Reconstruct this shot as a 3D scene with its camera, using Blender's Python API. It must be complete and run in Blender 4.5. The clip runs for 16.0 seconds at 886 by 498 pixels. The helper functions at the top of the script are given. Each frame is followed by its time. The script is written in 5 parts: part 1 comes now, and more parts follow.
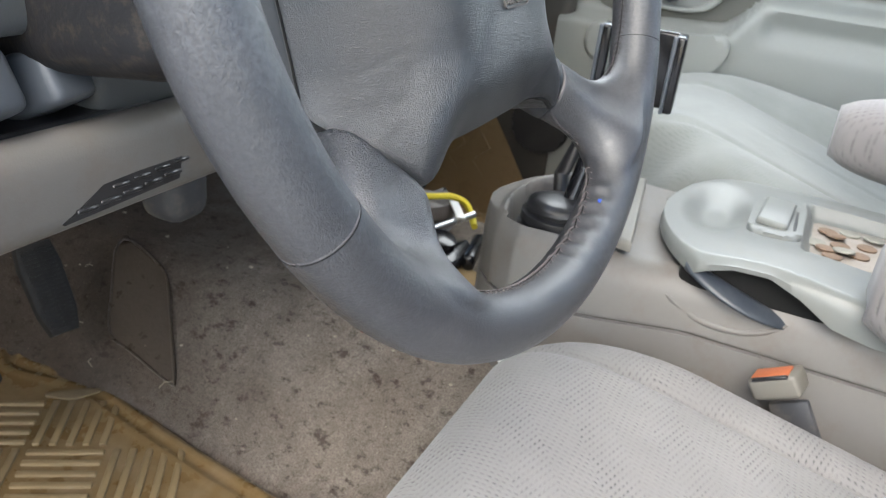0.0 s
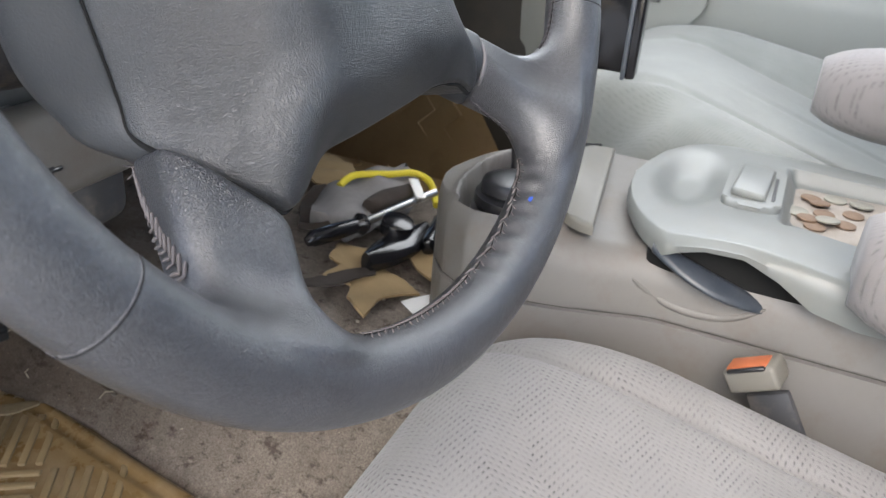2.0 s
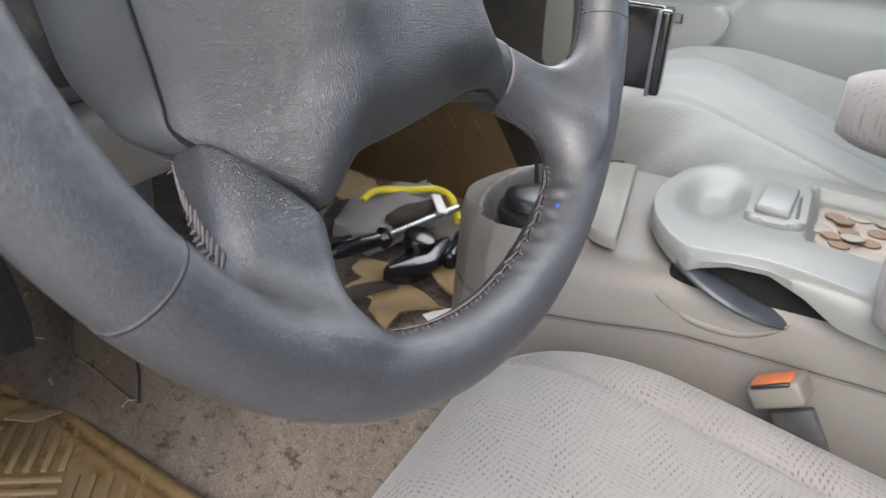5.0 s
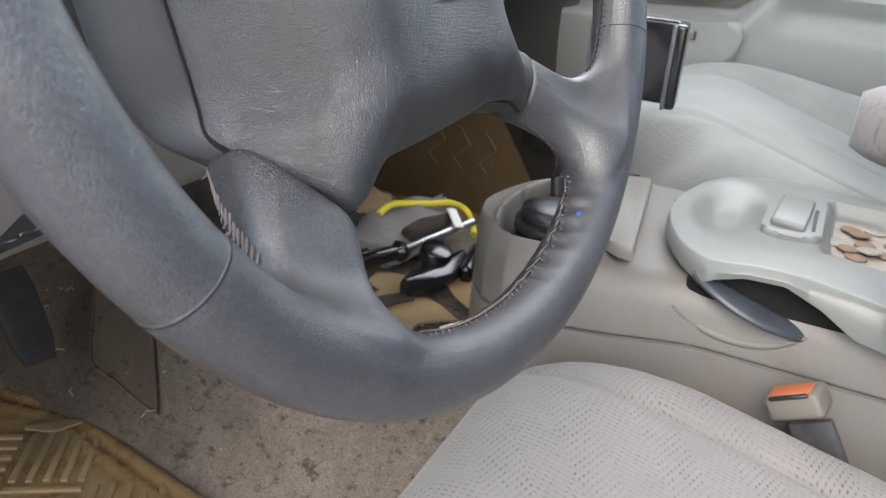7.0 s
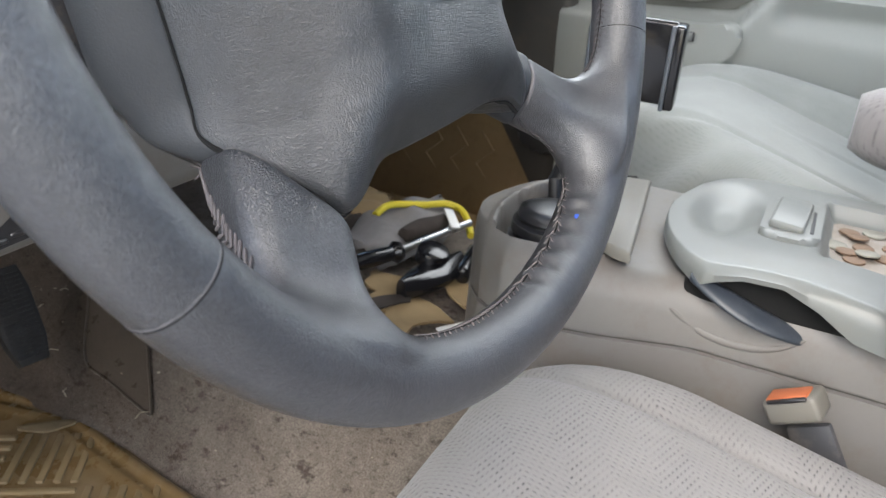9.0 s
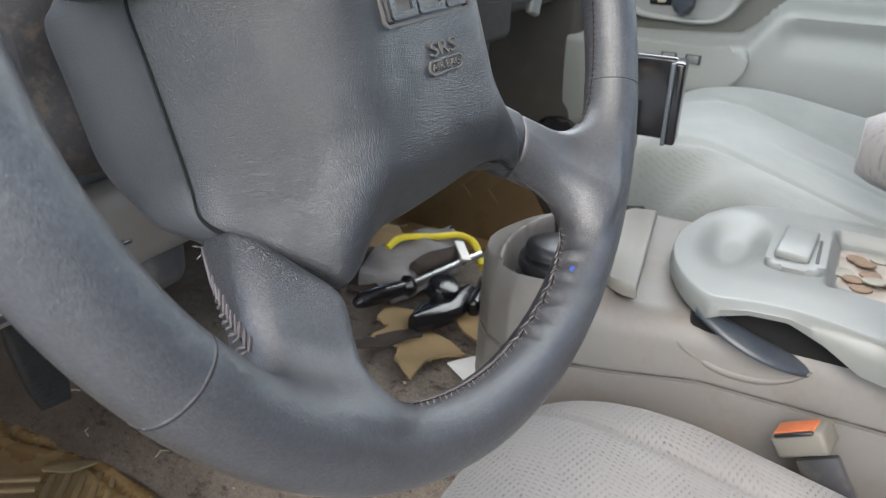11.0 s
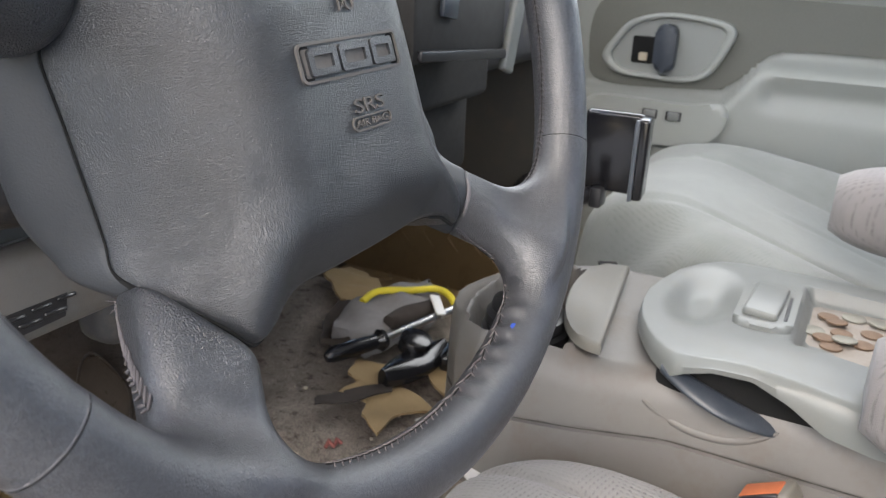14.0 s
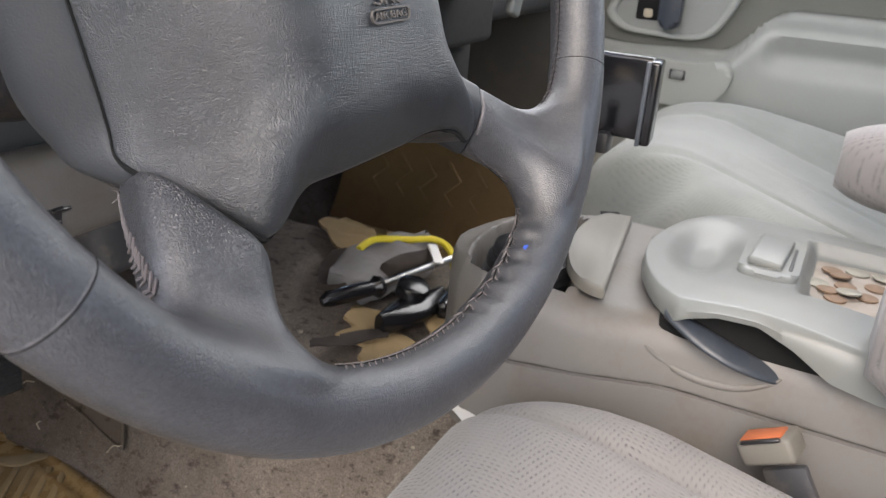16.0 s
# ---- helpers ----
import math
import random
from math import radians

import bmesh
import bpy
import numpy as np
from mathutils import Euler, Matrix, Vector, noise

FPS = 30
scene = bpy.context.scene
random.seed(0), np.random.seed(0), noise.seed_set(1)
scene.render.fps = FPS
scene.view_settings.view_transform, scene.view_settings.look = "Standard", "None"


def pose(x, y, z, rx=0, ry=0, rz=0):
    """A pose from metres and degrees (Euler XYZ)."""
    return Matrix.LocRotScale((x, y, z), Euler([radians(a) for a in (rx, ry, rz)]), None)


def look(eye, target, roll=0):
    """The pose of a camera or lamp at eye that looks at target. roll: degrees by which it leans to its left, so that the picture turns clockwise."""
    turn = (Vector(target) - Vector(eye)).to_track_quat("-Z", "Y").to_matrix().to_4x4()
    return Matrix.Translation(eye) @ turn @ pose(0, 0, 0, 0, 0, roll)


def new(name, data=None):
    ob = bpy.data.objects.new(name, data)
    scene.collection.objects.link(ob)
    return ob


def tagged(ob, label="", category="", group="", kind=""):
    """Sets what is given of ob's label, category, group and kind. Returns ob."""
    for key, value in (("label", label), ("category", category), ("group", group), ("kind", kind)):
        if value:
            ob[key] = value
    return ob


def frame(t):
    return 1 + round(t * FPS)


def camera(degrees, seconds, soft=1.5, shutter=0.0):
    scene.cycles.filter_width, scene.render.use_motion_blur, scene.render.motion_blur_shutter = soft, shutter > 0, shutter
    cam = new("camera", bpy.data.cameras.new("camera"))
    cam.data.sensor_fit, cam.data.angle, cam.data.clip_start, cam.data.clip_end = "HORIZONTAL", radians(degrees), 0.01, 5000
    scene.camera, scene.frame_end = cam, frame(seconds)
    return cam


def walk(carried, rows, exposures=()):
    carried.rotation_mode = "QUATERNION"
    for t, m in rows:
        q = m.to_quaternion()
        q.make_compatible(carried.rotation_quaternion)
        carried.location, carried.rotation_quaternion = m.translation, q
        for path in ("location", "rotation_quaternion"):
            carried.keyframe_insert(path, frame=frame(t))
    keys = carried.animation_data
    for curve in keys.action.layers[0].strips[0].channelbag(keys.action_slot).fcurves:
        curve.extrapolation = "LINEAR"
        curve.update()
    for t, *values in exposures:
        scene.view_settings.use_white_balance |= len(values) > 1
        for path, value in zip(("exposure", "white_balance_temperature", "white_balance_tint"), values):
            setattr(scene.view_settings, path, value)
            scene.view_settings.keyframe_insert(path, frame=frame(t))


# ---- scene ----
cam = camera(57.43, 16.0, 1.1)
ROWS = [  # seconds, place, turn
    (0.0, -0.7216, -0.1463, 0.5886, 65.06, -6.10, -64.34),
    (0.5, -0.6379, -0.1652, 0.6017, 62.99, -5.06, -64.37),
    (1.0, -0.6481, -0.1629, 0.5966, 62.43, -4.05, -64.70),
    (1.5, -0.6431, -0.1614, 0.5957, 62.12, -3.73, -65.14),
    (2.0, -0.6385, -0.1591, 0.5907, 62.15, -3.67, -65.47),
    (2.5, -0.6357, -0.1587, 0.5878, 62.29, -3.76, -65.46),
    (3.0, -0.6391, -0.1575, 0.5811, 62.53, -3.89, -65.29),
    (3.5, -0.6442, -0.1571, 0.5815, 62.82, -3.88, -64.98),
    (4.0, -0.6461, -0.1590, 0.5861, 63.05, -3.83, -64.59),
    (6.5, -0.6534, -0.1555, 0.5794, 64.66, -3.68, -63.51),
    (7.0, -0.6574, -0.1560, 0.5813, 64.94, -3.60, -63.34),
    (7.5, -0.6586, -0.1554, 0.5826, 65.23, -3.61, -63.25),
    (8.0, -0.6593, -0.1562, 0.5860, 65.16, -3.66, -63.29),
    (8.5, -0.6554, -0.1543, 0.5800, 64.99, -3.96, -63.45),
    (11.0, -0.6511, -0.1640, 0.6056, 65.92, -2.03, -62.71),
    (11.5, -0.6661, -0.1758, 0.6373, 67.63, -1.04, -62.06),
    (12.0, -0.6730, -0.1831, 0.6484, 69.36, -0.47, -61.50),
    (12.5, -0.6728, -0.1815, 0.6498, 69.76, -0.42, -61.08),
    (13.0, -0.6723, -0.1828, 0.6662, 69.48, -0.99, -61.10),
    (13.5, -0.6627, -0.1896, 0.6266, 69.73, -2.03, -62.12),
    (14.0, -0.6328, -0.1914, 0.6070, 69.63, -2.37, -62.37),
    (14.5, -0.6562, -0.1917, 0.6176, 69.17, -2.47, -61.89),
    (15.0, -0.6515, -0.1870, 0.6007, 68.48, -3.02, -61.89),
    (15.5, -0.6406, -0.1829, 0.5852, 67.94, -3.66, -62.26),
    (16.0, -0.6346, -0.1815, 0.5757, 67.66, -4.07, -62.53),
]
EXPOSURE = [(0.0, 1.91, 6480, 6), (1.5, 1.80, 6500, 8), (3.5, 1.83, 6640, 10), (7.0, 1.75, 6560, 9), (11.0, 1.77, 6500, 7), (13.0, 1.68, 6560, 8), (14.2, 1.63, 6720, 10), (16.0, 1.66, 6880, 12)]
cam.data.dof.use_dof = True
cam.data.dof.focus_distance, cam.data.dof.aperture_fstop = 0.38, 21.0
QUICK = [  # where the hand moves fast: seconds, place, aim, lean
    (0.1, (-0.700, -0.150, 0.591), (0.973, 0.542, -0.259), 6.6),
    (0.2, (-0.678, -0.156, 0.592), (0.988, 0.534, -0.274), 6.5),
    (0.3, (-0.657, -0.157, 0.594), (0.999, 0.531, -0.290), 6.4),
    (13.7, (-0.629, -0.196, 0.611), (1.048, 0.652, -0.072), 2.2),
]
walk(cam, sorted([(t, pose(x, y, z, rx, ry, rz)) for t, x, y, z, rx, ry, rz in ROWS] + [(t, look(*aim)) for t, *aim in QUICK], key=lambda r: r[0]), EXPOSURE)

# ---- daylight: a bright overcast day around the open cabin ----
world = bpy.data.worlds.new("sky")
scene.world = world
world.use_nodes = True
wn = world.node_tree.nodes
sky = wn.new("ShaderNodeTexSky")
sky.sky_type = "NISHITA"
sky.sun_disc = False
sky.sun_elevation = radians(48)
sky.sun_rotation = radians(-101)
sky.air_density, sky.dust_density, sky.ozone_density = 1.0, 2.5, 1.0
wn["Background"].inputs["Strength"].default_value = 0.15
world.node_tree.links.new(sky.outputs[0], wn["Background"].inputs[0])
sun = new("sun", bpy.data.lights.new("sun", "SUN"))
sun.data.energy, sun.data.angle, sun.data.color = 0.68, radians(46), (1.0, 0.985, 0.965)
sun.matrix_world = look((-1.5, -0.3, 2.0), (0, 0, 0.3))



def window_light(name, watts, wide, high, eye, target):
    """Daylight of the bright overcast sky, in a window's opening."""
    lamp = new(name, bpy.data.lights.new(name, "AREA"))
    lamp.data.shape, lamp.data.size, lamp.data.size_y = "RECTANGLE", wide, high
    lamp.data.energy, lamp.data.color = watts, (1.0, 1.0, 0.985)
    lamp.matrix_world = look(eye, target)
    return lamp


window_light("passenger_window_light", 3.2, 0.95, 0.5, (0.72, 0.0, 0.98), (0.0, 0.0, 0.75))
window_light("windscreen_light", 4.0, 1.2, 0.5, (0.0, 0.62, 1.02), (0.0, 0.0, 0.6))

# ---- materials ----


def nodes_of(name):
    m = bpy.data.materials.new(name)
    m.use_nodes = True
    t = m.node_tree
    return m, t, t.nodes["Principled BSDF"]


def link(t, a, b):
    t.links.new(a, b)


def coords(t, scale=(1, 1, 1), turn=(0, 0, 0)):
    c = t.nodes.new("ShaderNodeTexCoord")
    mp = t.nodes.new("ShaderNodeMapping")
    mp.inputs["Scale"].default_value = scale
    mp.inputs["Rotation"].default_value = turn
    link(t, c.outputs["Object"], mp.inputs[0])
    return mp.outputs[0]


def noise_of(t, co, scale, detail=4.0, rough=0.55):
    n = t.nodes.new("ShaderNodeTexNoise")
    n.inputs["Scale"].default_value, n.inputs["Detail"].default_value, n.inputs["Roughness"].default_value = scale, detail, rough
    link(t, co, n.inputs["Vector"])
    return n.outputs["Fac"]


def ramp_of(t, fac, stops):
    r = t.nodes.new("ShaderNodeValToRGB")
    el = r.color_ramp.elements
    while len(el) < len(stops):
        el.new(0.5)
    for e, (p, c) in zip(el, stops):
        e.position, e.color = p, (*c, 1) if len(c) == 3 else c
    link(t, fac, r.inputs[0])
    return r.outputs[0]


def grey(v):
    return (v, v, v)


def mixed(t, fac, a, b, mode="MIX"):
    n = t.nodes.new("ShaderNodeMix")
    n.data_type, n.blend_type = "RGBA", mode
    for s, v in ((n.inputs[0], fac), (n.inputs[6], a), (n.inputs[7], b)):
        if isinstance(v, (int, float)):
            s.default_value = v
        elif isinstance(v, tuple):
            s.default_value = (*v, 1)
        else:
            link(t, v, s)
    return n.outputs[2]


def math_of(t, op, a, b=0.0):
    n = t.nodes.new("ShaderNodeMath")
    n.operation = op
    for s, v in zip(n.inputs, (a, b)):
        if isinstance(v, (int, float)):
            s.default_value = v
        else:
            link(t, v, s)
    return n.outputs[0]


def bumped(t, bsdf, heights):
    """heights: (socket, strength, distance) rows, chained."""
    last = None
    for h, s, d in heights:
        b = t.nodes.new("ShaderNodeBump")
        b.inputs["Strength"].default_value, b.inputs["Distance"].default_value = s, d
        link(t, h, b.inputs["Height"])
        if last:
            link(t, last, b.inputs["Normal"])
        last = b.outputs[0]
    link(t, last, bsdf.inputs["Normal"])


def plastic(name, colour, rough=0.45, grain=900, depth=0.0002, dirt=0.12, dirt_colour=(0.2, 0.15, 0.1), wear=14, spec=0.5):
    m, t, b = nodes_of(name)
    co = coords(t)
    big = noise_of(t, co, wear, 6, 0.65)
    mask = ramp_of(t, big, [(0.5, grey(0)), (0.78, grey(1))])
    fine = noise_of(t, co, 160, 5, 0.7)
    tint = mixed(t, math_of(t, "MULTIPLY", fine, 0.25), colour, tuple(c * 0.72 for c in colour))
    link(t, mixed(t, math_of(t, "MULTIPLY", mask, dirt), tint, dirt_colour), b.inputs["Base Color"])
    link(t, math_of(t, "ADD", math_of(t, "MULTIPLY", big, 0.25), rough - 0.12), b.inputs["Roughness"])
    b.inputs["Specular IOR Level"].default_value = spec
    bumped(t, b, [(noise_of(t, co, grain, 2, 0.5), 0.35, depth)])
    return m


def leather(name, colour, rough=0.3, creases=0.5, scale=900, pebble=0.5, scuffed=0.4, ring=False, gloss=0.8):
    """Grained hide: pebbles, long wandering creases, pale scuffs and specks of dust; shading of the hollows is in the
    colour.
    """
    m, t, b = nodes_of(name)
    co = coords(t)
    nv = t.nodes.new("ShaderNodeTexNoise")
    nv.inputs["Scale"].default_value, nv.inputs["Detail"].default_value = 45, 3
    link(t, co, nv.inputs["Vector"])
    sc = t.nodes.new("ShaderNodeVectorMath")
    sc.operation = "SCALE"
    sc.inputs["Scale"].default_value = 0.006
    link(t, nv.outputs["Color"], sc.inputs[0])

    def bent(scale, turn):
        vm = t.nodes.new("ShaderNodeVectorMath")
        vm.operation = "ADD"
        link(t, co, vm.inputs[0])
        link(t, sc.outputs[0], vm.inputs[1])
        mp = t.nodes.new("ShaderNodeMapping")
        mp.inputs["Scale"].default_value, mp.inputs["Rotation"].default_value = scale, turn
        link(t, vm.outputs[0], mp.inputs[0])
        return mp.outputs[0]

    def ridges(vec):
        r = math_of(t, "ABSOLUTE", math_of(t, "SUBTRACT", noise_of(t, vec, 1.0, 3, 0.6), 0.5))
        return ramp_of(t, r, [(0.0, grey(0)), (0.12, grey(0.8)), (0.3, grey(1))])

    where = ramp_of(t, noise_of(t, co, 22, 2, 0.5), [(0.4, grey(0)), (0.6, grey(1))])
    lines = mixed(t, where, ridges(bent((250, 1200, 500), (0, 0, 0.35))), ridges(bent((1200, 280, 500), (0, 0, -0.5))))
    v = t.nodes.new("ShaderNodeTexVoronoi")
    v.feature = "DISTANCE_TO_EDGE"
    v.inputs["Scale"].default_value = scale
    link(t, bent((1, 0.7, 1), (0, 0, 0.4)), v.inputs["Vector"])
    cell = ramp_of(t, v.outputs["Distance"], [(0.0, grey(0)), (0.3, grey(1))])
    if ring:
        far = t.nodes.new("ShaderNodeVectorMath")
        far.operation = "LENGTH"
        link(t, coords(t, (1, 1, 0)), far.inputs[0])
        worn_in = ramp_of(t, far.outputs["Value"], [(0.135, grey(0)), (0.165, grey(1))])
        cell = mixed(t, math_of(t, "MULTIPLY", worn_in, 0.8), cell, grey(0.8))
    scuff = ramp_of(t, noise_of(t, co, 42, 9, 0.75), [(0.49, grey(0)), (0.62, grey(1))])
    smear = ramp_of(t, noise_of(t, bent((9, 26, 14), (0, 0, 0.7)), 1.0, 7, 0.7), [(0.5, grey(0)), (0.72, grey(1))])
    dust = ramp_of(t, noise_of(t, co, 900, 2, 0.5), [(0.73, grey(0)), (0.78, grey(1))])
    speck = ramp_of(t, noise_of(t, co, 300, 3, 0.6), [(0.54, grey(0)), (0.64, grey(1))])
    scuff = math_of(t, "MULTIPLY", scuff, math_of(t, "ADD", 0.6, math_of(t, "MULTIPLY", speck, 0.4)))
    if ring:
        scuff = math_of(t, "MULTIPLY", scuff, worn_in)
    worn = math_of(t, "MAXIMUM", scuff, math_of(t, "MULTIPLY", smear, 0.7))
    base = mixed(t, math_of(t, "MULTIPLY", worn, scuffed), colour, tuple(c * 2.2 + 0.04 for c in colour))
    # hollows between pebbles and creases: their shading is mixed into the colour
    base = mixed(t, math_of(t, "MULTIPLY", math_of(t, "SUBTRACT", 1.0, cell), 0.62 * pebble), base, tuple(c * 0.4 for c in colour))
    base = mixed(t, math_of(t, "MULTIPLY", math_of(t, "SUBTRACT", 1.0, lines), min(0.9, 1.3 * creases)), base, tuple(c * 0.35 for c in colour))
    base = mixed(t, math_of(t, "MULTIPLY", dust, 0.35), base, (0.25, 0.24, 0.22))
    link(t, base, b.inputs["Base Color"])
    link(t, math_of(t, "ADD", math_of(t, "MULTIPLY", smear, 0.08), rough), b.inputs["Roughness"])
    b.inputs["Specular IOR Level"].default_value = gloss
    if ring:
        base = mixed(t, worn_in, mixed(t, 0.45, base, tuple(c * 0.35 for c in colour)), base)
        pore = noise_of(t, co, 620, 3, 0.7)
        # pores get their shading from the colour as well
        base = mixed(t, math_of(t, "MULTIPLY", ramp_of(t, pore, [(0.42, grey(1)), (0.56, grey(0))]), 0.6), base, tuple(c * 0.45 for c in colour))
        link(t, base, b.inputs["Base Color"])
        lines = mixed(t, 0.5, lines, pore)
        creases = 0.5
    bumped(t, b, [(lines, min(1.0, creases * 1.1), 0.00040), (cell, pebble, 0.00034), (noise_of(t, co, 60, 4, 0.6), 0.04, 0.001)])
    return m


def cloth(name, light, dark, pitch=0.0046, row=0.0066, contrast=0.75, turn=0.96, column=0.034):
    """Woven seat cloth: short dark dashes in herringbone rows."""
    m, t, b = nodes_of(name)
    mp = coords(t, (1, 1, 1), (0, 0, turn))
    s = t.nodes.new("ShaderNodeSeparateXYZ")
    link(t, mp, s.inputs[0])
    zig = math_of(t, "PINGPONG", s.outputs[0], column)
    v = math_of(t, "DIVIDE", math_of(t, "ADD", s.outputs[1], math_of(t, "MULTIPLY", zig, 0.8)), row)
    u = math_of(t, "ADD", math_of(t, "DIVIDE", s.outputs[0], pitch), math_of(t, "MULTIPLY", math_of(t, "FLOOR", v), 0.37))
    fu, fv = math_of(t, "PINGPONG", u, 0.5), math_of(t, "PINGPONG", v, 0.5)
    du = ramp_of(t, fu, [(0.16, grey(0)), (0.38, grey(1))])
    dv = ramp_of(t, fv, [(0.24, grey(0)), (0.44, grey(1))])
    co = coords(t)
    fine = noise_of(t, co, 1100, 3, 0.6)
    patch = math_of(t, "MULTIPLY", ramp_of(t, noise_of(t, co, 24, 3, 0.6), [(0.38, grey(0.25)), (0.62, grey(1))]), ramp_of(t, noise_of(t, co, 260, 2, 0.6), [(0.36, grey(0.2)), (0.58, grey(1))]))
    k = math_of(t, "MULTIPLY", math_of(t, "MULTIPLY", du, dv), math_of(t, "MULTIPLY", patch, contrast))
    rib = math_of(t, "MULTIPLY", fv, 0.35)
    blot = ramp_of(t, noise_of(t, co, 9, 5, 0.6), [(0.35, grey(0.84)), (0.65, grey(1))])
    col = mixed(t, k, light, dark)
    col = mixed(t, math_of(t, "MULTIPLY", fine, 0.3), col, tuple(c * 0.6 for c in light))
    col = mixed(t, math_of(t, "MULTIPLY", rib, 0.6), col, tuple(c * 0.75 for c in light))
    link(t, mixed(t, 1.0, col, blot, "MULTIPLY"), b.inputs["Base Color"])
    b.inputs["Roughness"].default_value = 0.95
    b.inputs["Sheen Weight"].default_value = 0.2
    inv = math_of(t, "SUBTRACT", math_of(t, "SUBTRACT", 1.0, k), rib)
    bumped(t, b, [(inv, 0.55, 0.0010), (fine, 0.5, 0.0006)])
    return m


def carpet_stuff(name, colour):
    """Worn pile: clumps, damp streaks, and a brown that thickens unevenly towards the pedals."""
    m, t, b = nodes_of(name)
    co = coords(t)
    pile = noise_of(t, co, 620, 3, 0.8)
    clump = noise_of(t, co, 110, 6, 0.75)
    stain = ramp_of(t, noise_of(t, co, 9, 7, 0.7), [(0.44, grey(0)), (0.64, grey(1))])
    spots = ramp_of(t, noise_of(t, coords(t, (1, 0.6, 1), (0, 0, 0.3)), 74, 7, 0.72), [(0.55, grey(0)), (0.64, grey(1))])
    small = ramp_of(t, noise_of(t, coords(t, (1, 0.7, 1), (0, 0, 0.4)), 170, 4, 0.6), [(0.60, grey(0)), (0.68, grey(1))])
    fleck = ramp_of(t, noise_of(t, co, 210, 4, 0.75), [(0.35, grey(0)), (0.65, grey(1))])
    grit = ramp_of(t, noise_of(t, co, 380, 2, 0.5), [(0.71, grey(0)), (0.75, grey(1))])
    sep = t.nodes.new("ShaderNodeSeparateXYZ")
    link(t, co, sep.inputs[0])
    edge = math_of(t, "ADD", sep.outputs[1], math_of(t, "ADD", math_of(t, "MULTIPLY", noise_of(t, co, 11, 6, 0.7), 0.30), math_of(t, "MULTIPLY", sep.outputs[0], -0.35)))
    pedal_brown = ramp_of(t, edge, [(0.44, grey(0)), (0.68, grey(1))])
    c = mixed(t, clump, tuple(v * 0.66 for v in colour), tuple(v * 1.28 for v in colour))
    tip = ramp_of(t, pile, [(0.36, grey(1)), (0.58, grey(0))])
    c = mixed(t, math_of(t, "MULTIPLY", tip, 0.75), c, tuple(v * 0.28 for v in colour))
    c = mixed(t, math_of(t, "MULTIPLY", fleck, 0.4), c, tuple(v * 0.45 for v in colour))
    c = mixed(t, math_of(t, "MULTIPLY", stain, 0.45), c, (0.085, 0.062, 0.048))
    c = mixed(t, math_of(t, "MULTIPLY", pedal_brown, 0.72), c, (0.050, 0.036, 0.027))
    c = mixed(t, math_of(t, "MULTIPLY", spots, 0.7), c, (0.045, 0.028, 0.024))
    c = mixed(t, math_of(t, "MULTIPLY", small, 0.45), c, (0.045, 0.030, 0.024))
    c = mixed(t, math_of(t, "MULTIPLY", grit, 0.6), c, (0.4, 0.34, 0.25))
    link(t, c, b.inputs["Base Color"])
    b.inputs["Roughness"].default_value = 1.0
    b.inputs["Specular IOR Level"].default_value = 0.1
    bumped(t, b, [(clump, 0.6, 0.005), (pile, 1.0, 0.003)])
    return m


def plain(name, colour, rough=0.5, metal=0.0, var=0.25, scale=60):
    m, t, b = nodes_of(name)
    co = coords(t)
    n = noise_of(t, co, scale, 5, 0.65)
    link(t, mixed(t, math_of(t, "MULTIPLY", n, var * 2), colour, tuple(c * 0.5 for c in colour)), b.inputs["Base Color"])
    link(t, math_of(t, "ADD", math_of(t, "MULTIPLY", n, 0.2), rough - 0.1), b.inputs["Roughness"])
    b.inputs["Metallic"].default_value = metal
    bumped(t, b, [(noise_of(t, co, scale * 8, 2, 0.5), 0.15, 0.0005)])
    return m


LEATHER_RIM = leather("leather_rim", (0.054, 0.056, 0.064), 0.34, 0.12, 900, 0.95, 0.34, True, 0.95)
VINYL_PAD = leather("vinyl_pad", (0.034, 0.037, 0.042), 0.28, 0.50, 1300, 0.25, 0.06, False, 0.8)
VINYL_SIDE = plastic("vinyl_side", (0.026, 0.029, 0.033), 0.52, 900, 0.0004, 0.15, (0.10, 0.09, 0.08), 60)
THREAD_DARK = plain("thread_grey", (0.085, 0.078, 0.082), 0.9, 0, 0.3, 300)
PALE_LINE = plain("pale_line", (0.17, 0.16, 0.17), 0.7, 0, 0.3, 200)
BADGE = plain("badge_vinyl", (0.125, 0.115, 0.108), 0.7, 0, 0.35, 300)
GROOVE = plain("dark_groove", (0.006, 0.006, 0.006), 1.0)
THREAD = plain("thread", (0.145, 0.130, 0.132), 0.9, 0, 0.3, 300)
TAUPE = plastic("taupe_plastic", (0.155, 0.147, 0.137), 0.5, 900, 0.0003, 0.5, (0.125, 0.09, 0.062), 20)
SHROUD = plastic("dusty_shroud", (0.016, 0.016, 0.018), 0.6, 260, 0.0010, 0.75, (0.062, 0.050, 0.037), 120, 0.2)
# door grey taken darker, so the handle recess carries its shadow as colour
INNER = plastic("shadow_grey_plastic", (0.24, 0.25, 0.24), 0.5, 900, 0.0003, 0.1)
TAUPE_DARK = plastic("dark_taupe_plastic", (0.165, 0.157, 0.137), 0.5, 900, 0.0003, 0.2)
PALE = plastic("pale_grey_plastic", (0.172, 0.181, 0.174), 0.38, 1000, 0.0002, 0.14)
DOOR_PLASTIC = plastic("door_grey_plastic", (0.288, 0.301, 0.282), 0.45, 900, 0.0003, 0.1)
